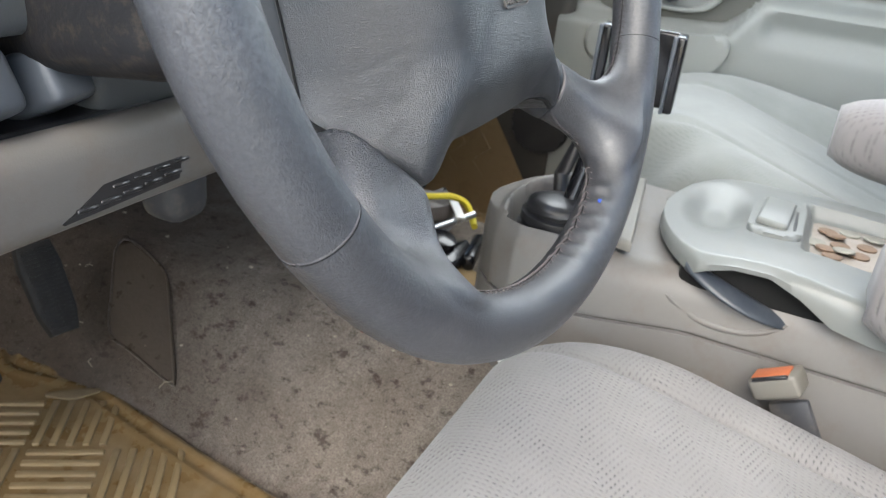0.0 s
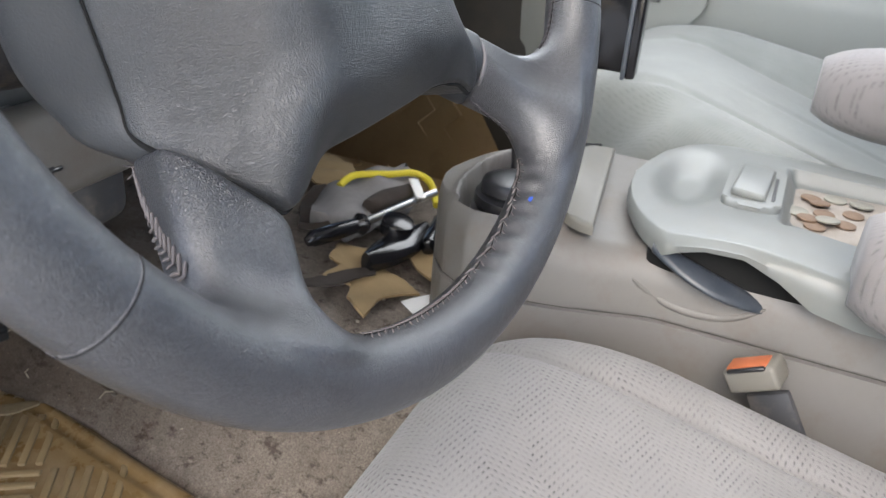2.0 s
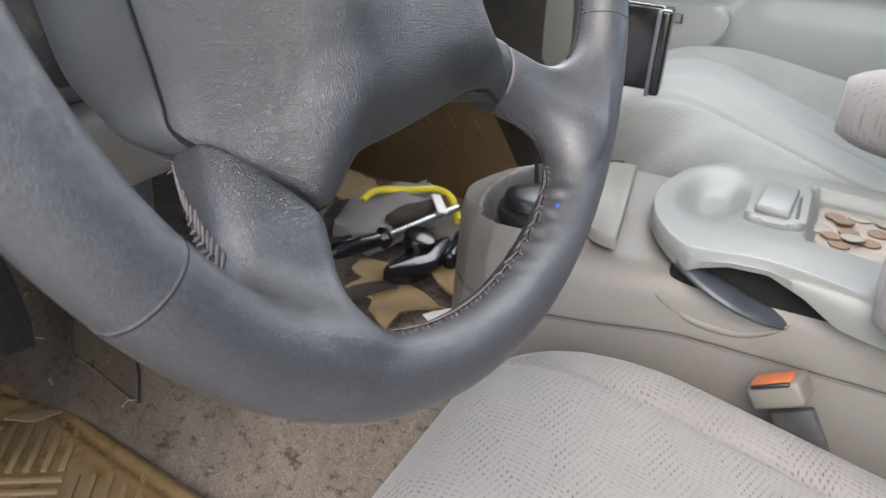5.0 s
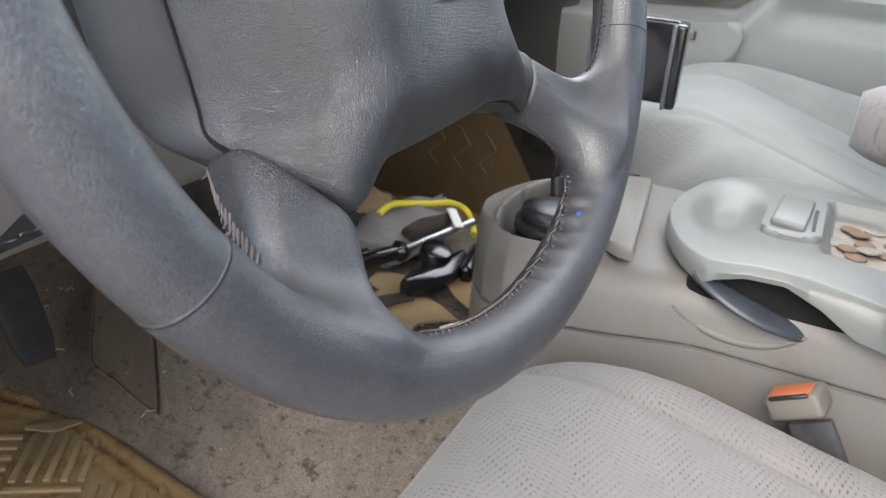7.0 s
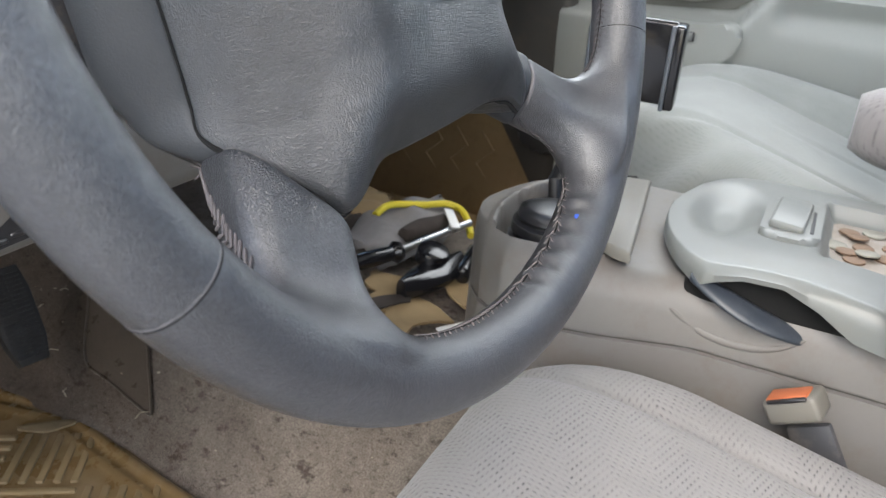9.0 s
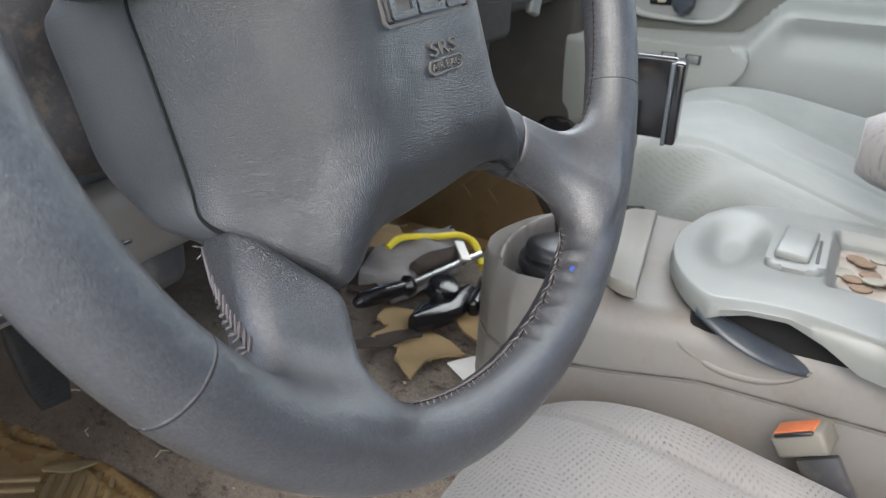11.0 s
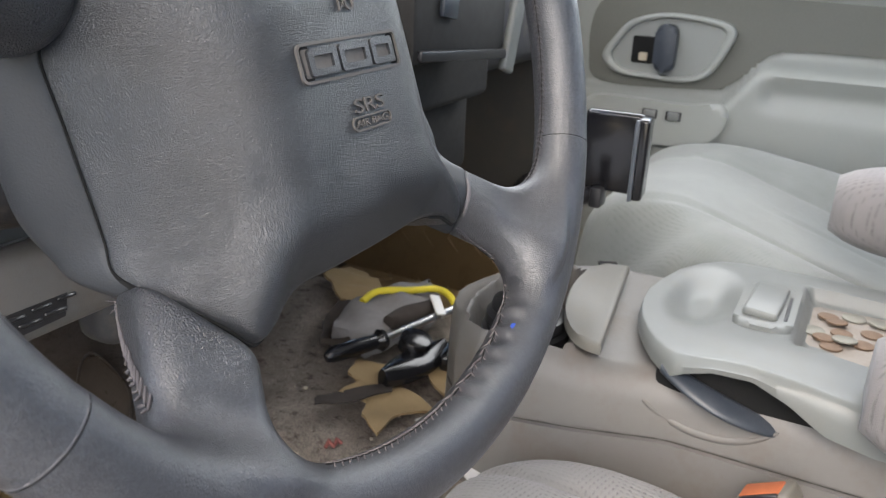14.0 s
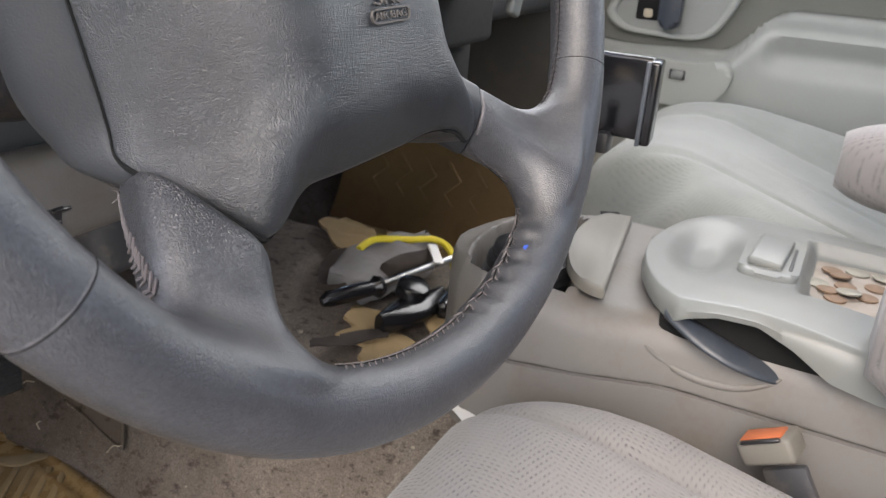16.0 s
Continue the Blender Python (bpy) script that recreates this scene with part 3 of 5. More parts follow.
sewn([(0.0960, -0.1500, -0.0190), (0.0850, -0.1370, -0.0260), (0.0640, -0.1220, -0.0330)], 12, 0.0024, 0.0018, 0.0004, seed=4, seam=0.0003, thread=THREAD_DARK)
sewn([(-0.1600, 0.0300, -0.0350), (-0.1400, 0.0200, -0.0500), (-0.1150, 0.0090, -0.0660)], 11, 0.0028, 0.0026, 0.00045, seed=5)
for k in range(7):
    a = on_leather((-0.1005, -0.0925, -0.0700), 0.0002)
    bm = bmesh.new()
    capsule(bm, a, a + Vector((-0.0045 - 0.001 * (k % 3), 0.0018 * (k - 3), 0.002 * math.sin(k * 2.0) + 0.001)), 0.0004)
    part("frayed_thread", bm, THREAD, wheel, "frayed thread end")

# airbag pad: a folded face over a rounded outline, cut in where the spokes meet it
HALF = [(0.0, 0.0580), (0.030, 0.0578), (0.055, 0.0565), (0.0780, 0.0555), (0.0775, 0.0455), (0.0795, 0.0330), (0.0850, 0.0205), (0.0912, 0.0095), (0.0945, 0.0020),
        (0.0945, -0.0200), (0.0945, -0.0450), (0.0948, -0.0660), (0.0975, -0.0795), (0.0925, -0.0925), (0.0840, -0.1055), (0.0755, -0.1170), (0.0690, -0.1150), (0.0600, -0.1090), (0.0450, -0.1062), (0.0220, -0.1068)]
PAD = [(AXIS_X - x, y) for x, y in HALF] + [(AXIS_X, -0.1070)] + [(AXIS_X + x + 0.0028 * step(-0.075, -0.040, y) * (1 - step(0.02, 0.05, y)), y) for x, y in reversed(HALF[1:])]
PAD = smooth_loop(PAD, 6)
PC = np.array((AXIS_X, -0.027))


def soft_over(v, s):
    return s * math.log1p(math.exp(min(40.0, v / s)))


def pad_height(x, y):
    d = abs(x - AXIS_X)
    crest = 0.0525 + 0.0235 * step(-0.062, -0.112, y)
    h = 1.30 * soft_over(d - crest, 0.0075)
    h += 0.85 * soft_over(-0.084 - y, 0.005) * (1 - step(0.040, 0.078, d))
    h += 0.45 * soft_over(-0.096 - y, 0.006) * step(0.040, 0.078, d)
    h += 0.95 * soft_over(y - 0.0315, 0.006) * (1 - 0.5 * step(0.05, 0.08, d))
    return 0.0005 - min(h, 0.060) - 0.25 * (d**2 + 0.5 * (y + 0.0155) ** 2)


rows = []
for rho in list(np.linspace(0.02, 0.94, 56)) + [0.955, 0.965, 0.973, 0.98, 0.986, 0.991, 0.995, 0.998, 1.0]:
    roll = 0.0026 * max(0.0, (rho - 0.97) / 0.03) ** 2.2
    rows.append([(*q, pad_height(*q) - roll) for q in (PC + rho * (np.array(p) - PC) for p in PAD)])
last = [(p[0], p[1], p[2] - 0.0015) for p in rows[-1]]
rows.append(last)
part("airbag_pad", loft(rows, True, True), VINYL_PAD, wheel, "grained vinyl airbag cover with creases", 60)
rows = []
for s, d in [(0.985, 0.0005), (1.0, -0.0008), (0.998, -0.008), (0.99, -0.022), (0.965, -0.036), (0.90, -0.050), (0.74, -0.066), (0.5, -0.075)]:
    rows.append([(*(PC + s * (np.array(q[:2]) - PC)), max(q[2] + d, -0.125)) for q in last])
part("hub_cover", loft(rows, True, False), VINYL_PAD, wheel, "grained vinyl rear shell", 60)
fall = [(-0.0004, -0.0012), (-0.0022, -0.0020), (-0.0060, -0.0055), (-0.0115, -0.0125), (-0.0160, -0.0200), (-0.0178, -0.0270), (-0.0165, -0.0340), (-0.0100, -0.0400), (0.0200, -0.0440), (0.0120, -0.0100)]
for side in (-1, 1):
    skirt = sorted((q for q in last if (q[0] - AXIS_X) * side > 0.082 and -0.089 < q[1] < 0.012), key=lambda q: q[1])
    rows = [[(q[0] - side * 0.7 * a * step(-0.105, -0.040, q[1]), q[1] + 0.05 * a, q[2] + d * (0.35 + 0.65 * step(-0.100, -0.050, q[1]))) for a, d in fall] for q in skirt]
    part("side_cover", loft(rows, True, True), VINYL_SIDE, wheel, "grained vinyl side of the hub", 50)
part("pad_gap", tube([(*(PC + 1.003 * (np.array(q[:2]) - PC)), q[2] + 0.0002) for q in last], [float(0.0006 + 0.0007 * step(-0.076, -0.084, q[1])) if abs(q[0] - AXIS_X) > 0.055 else 0.0003 for q in last], 6, True), GROOVE, wheel, "dark parting gap")
for side in (-1, 1):
    lip = sorted((q for q in last if (q[0] - AXIS_X) * side > 0.05 and 0.004 < q[1] < 0.056), key=lambda q: q[1])
    n = len(lip) - 1
    part("pad_lip", tube([(q[0] - side * 0.0012, q[1], q[2] + 0.0006) for q in lip], [0.0010 + 0.0014 * math.sin(math.pi * k / n) ** 0.5 for k in range(n + 1)], 12), VINYL_PAD, wheel, "rolled edge round the spoke", 80)

# badge, airbag mark and horn sign, pressed into the pad
TURN = radians(-1.6)


def ring_strip(outer, inner, at, lift, name, label, material):
    bm = bmesh.new()
    n = len(outer)

    def put(p, up):
        x, y = at[0] + p[0] * math.cos(TURN) - p[1] * math.sin(TURN), at[1] + p[0] * math.sin(TURN) + p[1] * math.cos(TURN)
        return bm.verts.new((x, y, pad_height(x, y) + lift + up))

    vo, vi = [put(p, 0.0005) for p in outer], [put(p, 0.0005) for p in inner]
    vol, vil = [put(p, -0.002) for p in outer], [put(p, -0.002) for p in inner]
    for i in range(n):
        j = (i + 1) % n
        bm.faces.new((vo[i], vo[j], vi[j], vi[i]))
        bm.faces.new((vo[j], vo[i], vol[i], vol[j]))
        bm.faces.new((vi[i], vi[j], vil[j], vil[i]))
    return part(name, bm, material, wheel, label)


MARK = (-0.0025, -0.0226)
ring_strip(rounded(-0.0330, 0.0330, -0.0080, 0.0080, 0.003, 4), rounded(-0.0318, 0.0318, -0.0068, 0.0068, 0.002, 4), MARK, 0.0006, "badge_frame", "raised plain badge outline", BADGE)
ring_strip(rounded(-0.0316, 0.0316, -0.0066, 0.0066, 0.002, 4), rounded(-0.0306, 0.0306, -0.0056, 0.0056, 0.0015, 4), MARK, -0.0003, "badge_groove", "dark pressed groove", GROOVE)
bm = bmesh.new()
for a, b in zip(np.linspace(-0.030, 0.030, 13), np.linspace(-0.030, 0.030, 13)[1:]):
    bm.faces.new([bm.verts.new((x + MARK[0], y + MARK[1] + TURN * x, pad_height(x + MARK[0], y + MARK[1]) + 0.0003)) for x, y in ((a, -0.0055), (b, -0.0055), (b, 0.0055), (a, 0.0055))])
part("badge_field", bm, BADGE, wheel, "dusty badge field")
for cx, w in ((-0.0195, 0.0086), (0.0005, 0.0098), (0.0200, 0.0080)):
    ring_strip(rounded(cx - w, cx + w, -0.0054, 0.0054, 0.0016, 3), rounded(cx - w + 0.0030, cx + w - 0.0030, -0.0026, 0.0026, 0.0008, 3), MARK, 0.0012, "badge_block", "raised plain block", VINYL_PAD)


def lettering(name, words, size, m, material, parent, depth=0.0006, wide=1.0):
    cu = bpy.data.curves.new(name, "FONT")
    cu.body, cu.size, cu.extrude, cu.align_x, cu.align_y = words, size, depth, "CENTER", "CENTER"
    tmp = bpy.data.objects.new(name, cu)
    me = bpy.data.meshes.new_from_object(tmp)
    bpy.data.objects.remove(tmp)
    me.name = name
    me.transform(Matrix.Diagonal((wide, 1, 1, 1)))
    me.materials.clear()
    me.materials.append(material)
    ob = new(name, me)
    ob.parent = parent
    ob.matrix_local = m
    return ob


lettering("srs_lettering", "SRS", 0.0085, pose(0.0002, -0.0434, pad_height(0, -0.0434) + 0.0002, 0, 0, -1.6), BADGE, wheel, wide=1.62)
lettering("airbag_lettering", "AIR BAG", 0.0044, pose(-0.0004, -0.0503, pad_height(0, -0.0503) + 0.0001, 0, 0, -1.6), BADGE, wheel, wide=1.35)
ring_strip(rounded(-0.0136, 0.0136, -0.0030, 0.0030, 0.0029, 6), rounded(-0.0128, 0.0128, -0.0023, 0.0023, 0.0022, 6), (-0.0004, -0.0503), 0.0004, "airbag_outline", "raised oval outline", BADGE)
HORN = (0.0015, -0.0015)
ring_strip(rounded(-0.001, 0.005, -0.003, 0.003, 0.0028, 6), rounded(0.0, 0.004, -0.002, 0.002, 0.0018, 6), HORN, 0.0004, "horn_sign", "small pressed horn sign", BADGE)
ring_strip([(-0.005, 0.003), (-0.002, 0.0012), (-0.002, -0.0012), (-0.005, -0.003)], [(-0.0045, 0.0018), (-0.0025, 0.0008), (-0.0025, -0.0008), (-0.0045, -0.0018)], HORN, 0.0004, "horn_bell", "", BADGE)

# a small blue paint mark
p = on_leather((0.0640, -0.1742, 0.0048))
up = Vector(unit(slope(wheel_gap, np.array([p]))[0]))
side = Vector((0.94, 0.34, 0)).cross(up).normalized()
outline = [(0.0022 * math.cos(a) * (1 + 0.25 * math.sin(3 * a)), 0.0014 * math.sin(a) * (1 + 0.3 * math.cos(2 * a))) for a in np.linspace(0, 2 * math.pi, 14, endpoint=False)]
bm = prism(outline, -0.0003, 0.00025)
bm.transform(Matrix.Translation(p) @ Matrix((up.cross(side), side, up)).transposed().to_4x4())
part("paint_mark", bm, PAINT_BLUE, wheel, "small blue paint mark")

# ---- driver seat, passenger seat ----


def cushion(name, x0, x1, y0, y1, z0, z1, corner, material, parent, crown=0.012, bolster=(0.025, 0.025), seam=0.14, tilt=0.0, label="", shape=None):
    """A sewn cushion: flat-ish insert between two raised bolsters, with sunk seams, soft rounded edges."""
    cx, cy, hx, hy = (x0 + x1) / 2, (y0 + y1) / 2, (x1 - x0) / 2, (y1 - y0) / 2
    ring = rounded(-1, 1, -1, 1, corner, 22)
    ring = [p for a, b in zip(ring, ring[1:] + ring[:1]) for p in ([a] + [tuple(np.array(a) + (np.array(b) - np.array(a)) * k / 16) for k in range(1, 16)] if math.dist(a, b) > 0.4 else [a])]
    rows = []
    for rho in list(np.linspace(0.02, 0.8, 44)) + list(np.sin(np.linspace(math.asin(0.82), math.pi / 2, 10))):
        row = []
        for px, py in ring:
            x, y = px * rho * hx, py * rho * hy
            fall = 1 - math.sqrt(max(0.0, 1 - max(0.0, (rho - 0.72) / 0.28) ** 2))
            s = abs(px * rho) 
            z = z1 - 0.055 * fall + crown * (1 - rho**2)
            z += bolster[int(px > 0)] * step(1 - seam * 2.4, 1 - seam * 0.9, s) * (1 - step(0.8, 1.0, s)) * (1 - 0.7 * step(0.5, 1.0, py * rho))
            z -= tilt * (hy - y)
            z -= 0.006 * math.exp(-(((s - (1 - seam * 2.3)) * hx) / 0.006) ** 2)
            if shape:
                z = shape(cx + x, cy + y) - 0.055 * fall
            row.append((cx + x, cy + y, z))
        rows.append(row)
    side = rows[-1]
    for d, s in ((0.03, 1.004), (0.08, 0.995), (0.13, 0.98)):
        rows.append([(cx + (p[0] - cx) * s, cy + (p[1] - cy) * s, max(z0, p[2] - d)) for p in side])
    return part(name, loft(rows), material, parent, label, 70)


seat = thing("bucket_seat", pose(-0.36, -0.25, 0.03), "grey herringbone cloth driver seat cushion, worn and pale", "seat")


def moved(ob):
    """Meshes made in cabin coordinates, set under a thing elsewhere."""
    ob.matrix_parent_inverse = ob.parent.matrix_world.inverted()
    return ob


moved(cushion("cushion", -0.575, -0.066, -0.62, 0.032, 0.06, 0.259, 0.42, CLOTH, seat, 0.016, (0.012, 0.012), 0.14, 0.2))
moved(part("seat_base", rbox(0.4, 0.5, 0.1, 0.02, 3, pose(-0.37, -0.3, 0.08)), BLACK, seat, "dark seat base"))
pseat = thing("bucket_seat", pose(0.42, -0.25, 0.03), "pale grey cloth passenger seat cushion with side bolsters", "seat")
def hollow(x, y):
    """Passenger cushion: a sunk insert between a low inner and a high outer bolster, with seams."""
    insert = 0.347 - 0.33 * soft_over(-0.03 - y, 0.01)
    outer = 0.358 - 0.17 * soft_over(-0.05 - y, 0.02)
    inner = 0.332 - 0.28 * soft_over(-0.10 - y, 0.02) - 0.9 * soft_over(y + 0.05, 0.01)
    wf, wn = step(0.535, 0.60, x), 1 - step(0.245, 0.31, x)
    z = insert * (1 - wf - wn) + outer * wf + inner * wn
    z -= 0.006 * math.exp(-(((x - 0.54) / 0.006) ** 2)) + 0.006 * math.exp(-(((x - 0.305) / 0.006) ** 2))
    z -= 0.003 * math.exp(-(((x - 0.42) / 0.007) ** 2)) * step(-0.06, -0.12, y)
    return max(z, 0.17)


moved(cushion("cushion", 0.215, 0.655, -0.62, 0.085, 0.06, 0.312, 0.34, CLOTH_PALE, pseat, shape=hollow))
moved(part("seat_base", rbox(0.34, 0.5, 0.12, 0.02, 3, pose(0.43, -0.28, 0.09)), BLACK, pseat, "dark seat base"))



def armrest(m, size, label, group="seat armrests"):
    ob = thing("armrest", m, label, "armrest", group)
    sx, sy, sz = size
    rows = []
    for u in np.linspace(-1, 1, 26):
        s = max(0.0, 1 - abs(u) ** 4) ** 0.45
        row = []
        for k in range(32):
            b = 2 * math.pi * k / 32
            c, q = math.cos(b), math.sin(b)
            row.append((sx * s * math.copysign(abs(c) ** 0.72, c), u * sy, sz * s * math.copysign(abs(q) ** 0.72, q)))
        rows.append(row)
    part("padding", loft(rows[1:-1]), ARM_CLOTH, ob, "", 80)
    welt = [(0.99 * sx * math.copysign(abs(math.cos(b)) ** 0.6, math.cos(b)) * 0.97, 0.9 * sy * math.sin(b), 0.0) for b in np.linspace(0, 2 * math.pi, 60, endpoint=False)]
    part("welt", tube([(x * 1.0, y, -0.01) for x, y, z in welt], 0.0025, 8, True), ARM_CLOTH, ob, "sewn welt round the padding")
    return ob


armrest(pose(-0.036, -0.415, 0.328, 0, 0, 0), (0.055, 0.195, 0.055), "grey herringbone cloth armrest of the driver seat, folded down")
armrest(pose(0.32, -0.37, 0.365, 0, 0, 0), (0.055, 0.2, 0.05), "grey herringbone cloth armrest of the passenger seat, folded down")

# ---- centre console ----
console = thing("centre_console", pose(0.08, -0.1, 0.15), "taupe plastic centre console, scuffed and dusty", "console")


def lerp_table(table, v):
    for (a, fa), (b, fb) in zip(table, table[1:]):
        if v <= b:
            u = max(0.0, (v - a) / (b - a))
            return fa + (fb - fa) * u
    return table[-1][1]


WIDE = [(-0.6, 0.138), (-0.1, 0.136), (-0.03, 0.132), (0.02, 0.124), (0.06, 0.108), (0.085, 0.088), (0.102, 0.064), (0.112, 0.04), (0.118, 0.012)]
MID = [(-0.6, 0.104), (-0.1, 0.102), (0.0, 0.064), (0.06, 0.04), (0.118, 0.03)]


def console_row(y):
    w, c = lerp_table(WIDE, y), lerp_table(MID, y)
    top = 0.288 + 0.012 * step(-0.06, 0.03, y) - 0.004 * step(0.09, 0.118, y)
    row = []
    prof = [(-1.12, 0.10), (-1.1, 0.14), (-1.07, 0.18), (-1.04, 0.21), (-1.015, 0.2315), (-0.985, 0.2325), (-0.985, 0.2345), (-1.0, 0.2355), (-0.975, top - 0.026), (-0.94, top - 0.014), (-0.88, top - 0.005), (-0.82, top - 0.001)]
    for f, z in prof:
        row.append((c + w * f, y, z))
    for f in np.linspace(-0.78, 0.78, 40):
        x = c + w * f
        well = math.hypot((x - 0.028) / 0.098, (y - 0.036) / 0.056)
        z = top - 0.07 * (1 - step(0.93, 1.0, well)) + 0.004 * math.exp(-(((well - 1.06) / 0.05) ** 2))
        row.append((x, y, z))
    for f, z in reversed(prof):
        row.append((c - w * f, y, z))
    return row


ys = list(np.linspace(-0.6, -0.06, 24)) + list(np.linspace(-0.05, 0.1, 60)) + [0.104, 0.108, 0.112, 0.115, 0.118]
moved(part("console_body", loft([console_row(y) for y in ys]), TAUPE, console, "taupe plastic lower console with a parting seam", 50))

seam = [(lerp_table(MID, y) - lerp_table(WIDE, y) * 0.992, y, 0.2335) for y in np.linspace(-0.55, 0.1, 60)]
moved(part("parting_seam", tube(seam, [0.0003 + 0.0009 * abs(noise.noise((k * 0.37, 0, 0))) for k in range(60)], 6), KICK, console, "dark rough parting seam"))

# the pale top moulding with its bowl, ashtray lid and coin tray
XL = [(-0.6, -0.042), (-0.25, -0.042), (-0.2, -0.04), (-0.1, -0.034), (-0.09, -0.026), (-0.078, -0.012), (-0.068, 0.004), (-0.056, 0.03), (-0.048, 0.06), (-0.0455, 0.1)]
XR = [(-0.6, 0.236), (-0.12, 0.236), (-0.095, 0.228), (-0.078, 0.212), (-0.06, 0.18), (-0.05, 0.14), (-0.0455, 0.105)]
SKIRT = [(-0.6, 0.272), (-0.25, 0.275), (-0.216, 0.281), (-0.188, 0.298), (-0.16, 0.309), (-0.13, 0.307), (-0.11, 0.300), (-0.095, 0.292), (-0.08, 0.294), (-0.0455, 0.298)]


def top_z(x, y):
    z = 0.305 + 0.009 * math.exp(-(((y + 0.16) / 0.06) ** 2)) * (1 - step(0.0, 0.1, x)) + 0.003 * step(-0.3, -0.2, y)
    bowl = math.hypot((x - 0.118) / 0.085, (y + 0.095) / 0.036)
    z -= 0.014 * (1 - step(0.25, 1.05, bowl))
    tray = max(abs((x - 0.118) / 0.080), abs((y + 0.30) / 0.122))
    z -= 0.016 * (1 - step(0.90, 1.0, tray))
    return z


def top_row(y):
    a, b = lerp_table(XL, y), lerp_table(XR, y)
    zb = lerp_table(SKIRT, y)
    row = [(a - 0.003, y, zb), (a - 0.0035, y, (zb + top_z(a, y)) / 2), (a, y, max(zb + 0.002, top_z(a, y) - 0.004)), (a + 0.005, y, max(zb + 0.003, top_z(a, y) - 0.0005))]
    row += [(x, y, top_z(x, y)) for x in np.linspace(a + 0.008, b - 0.008, 60)]
    row += [(b - 0.003, y, top_z(b, y) - 0.002), (b, y, top_z(b, y) - 0.008), (b + 0.003, y, 0.27)]
    return row


ys = list(np.linspace(-0.6, -0.44, 8)) + list(np.linspace(-0.43, -0.05, 110)) + [-0.0475, -0.0455]
bm = loft([top_row(y) for y in ys], False, False)
moved(part("top_moulding", bm, PALE, console, "shiny pale grey top moulding", 50))
moved(part("moulding_lip", loft([[(x, -0.0455, z) for x in np.linspace(0.1, 0.105, 2)] for z in (0.303, 0.29)], False, False), PALE, console))
# a near-black block fills the hollow and stands for its shade
moved(part("cavity", rbox(0.05, 0.15, 0.03, 0.004, 2, pose(0.0, -0.16, 0.288)), GROOVE, console, "near-black block standing for the shade under the moulding"))

# lid block between bowl and coin tray
bm = prism(rounded(0.052, 0.166, -0.178, -0.128, 0.016, 5), 0.285, 0.316, 0.007, segments=4)
moved(part("ashtray_housing", bm, PALE, console, "pale housing with a square lid"))
moved(part("ashtray_lid", rbox(0.075, 0.030, 0.008, 0.003, 3, pose(0.108, -0.151, 0.318, 4, 0, -3)), PALE, console, "square pale lid"))
moved(part("lid_slot", rbox(0.06, 0.004, 0.004, 0.001, 1, pose(0.104, -0.1705, 0.3145)), BLACK, console, "dark slot"))

# shifter well: boot, stalk
well = thing("gear_shifter", pose(0.0, 0.04, 0.22), "black gear shifter with a ribbed rubber boot", "gear lever")
rows = []
for r, z in ((0.046, 0.0), (0.046, 0.036), (0.0455, 0.0395), (0.0405, 0.041), (0.0405, 0.0445), (0.0435, 0.046), (0.043, 0.0535), (0.038, 0.055), (0.038, 0.0585), (0.0405, 0.060), (0.040, 0.0675), (0.0352, 0.069), (0.0352, 0.0725), (0.0375, 0.074), (0.0365, 0.0815), (0.031, 0.083), (0.031, 0.086), (0.0325, 0.087), (0.031, 0.0925), (0.022, 0.0955), (0.010, 0.0965)):
    rows.append([(r * math.cos(a), r * math.sin(a), z) for a in np.linspace(0, 2 * math.pi, 26, endpoint=False)])
part("boot", loft(rows), BLACK, well, "ribbed black rubber boot", 60)
part("stalk", tube([(0.008, -0.006, 0.088), (0.03, -0.012, 0.14), (0.045, -0.018, 0.2)], 0.008, 12), GLOSS_BLACK, well, "shiny black stalk")

bm = prism([(0.098 * math.cos(a), 0.045 * math.sin(a) ** 0.8) for a in np.linspace(0, math.pi, 30)], -0.004, 0.006, 0.0045, pose(0.060, -0.0265, 0.3005, 5, 0, 8.5), 3)
moved(part("lid", bm, TAUPE_DARK, console, "rounded darker taupe lid behind the shifter"))
bm = prism([(0.0, 0.0), (0.03, 0.012), (0.024, 0.03), (-0.004, 0.02)], 0.0, 0.003, 0, pose(0.142, -0.010, 0.2995, 0, 0, 8.5))
moved(part("lid_slot", bm, GROOVE, console, "dark slot beside the lid"))

lever = thing("console_lever", pose(-0.01, -0.145, 0.285), "dark blue-grey curved plastic lever under the pale moulding", "lever")
rows = []
for u in np.linspace(0, 1, 22):
    w = 0.0118 * math.sin(math.pi * min(1, u * 0.93 + 0.07)) ** 0.6 + 0.0008
    c = Vector((-0.018 + 0.012 * math.sin(math.pi * u) * -1 + 0.008 * u, 0.055 - 0.105 * u, 0.012 - 0.036 * u))
    rows.append([c + Vector((w * math.cos(a) * 0.8, 0, w * math.cos(a) * 0.35 + 0.004 * math.sin(a))) for a in np.linspace(0, 2 * math.pi, 16, endpoint=False)])
part("blade", loft(rows), BLUE_GREY, lever, "", 70)

moved(part("tray_floor", prism(rounded(0.046, 0.190, -0.412, -0.188, 0.012, 4), 0.2905, 0.2922, 0.0006), TRAY, console, "dirty beige tray bottom"))
line = []
for k, u in enumerate(np.linspace(0, 1, 26)):
    y = -0.080 - 0.105 * u
    line.append((lerp_table(MID, y) - 0.985 * lerp_table(WIDE, y) + 0.0022, y, 0.2465 + 0.020 * abs(2 * u - 1) ** 2.4))
n = len(line) - 1
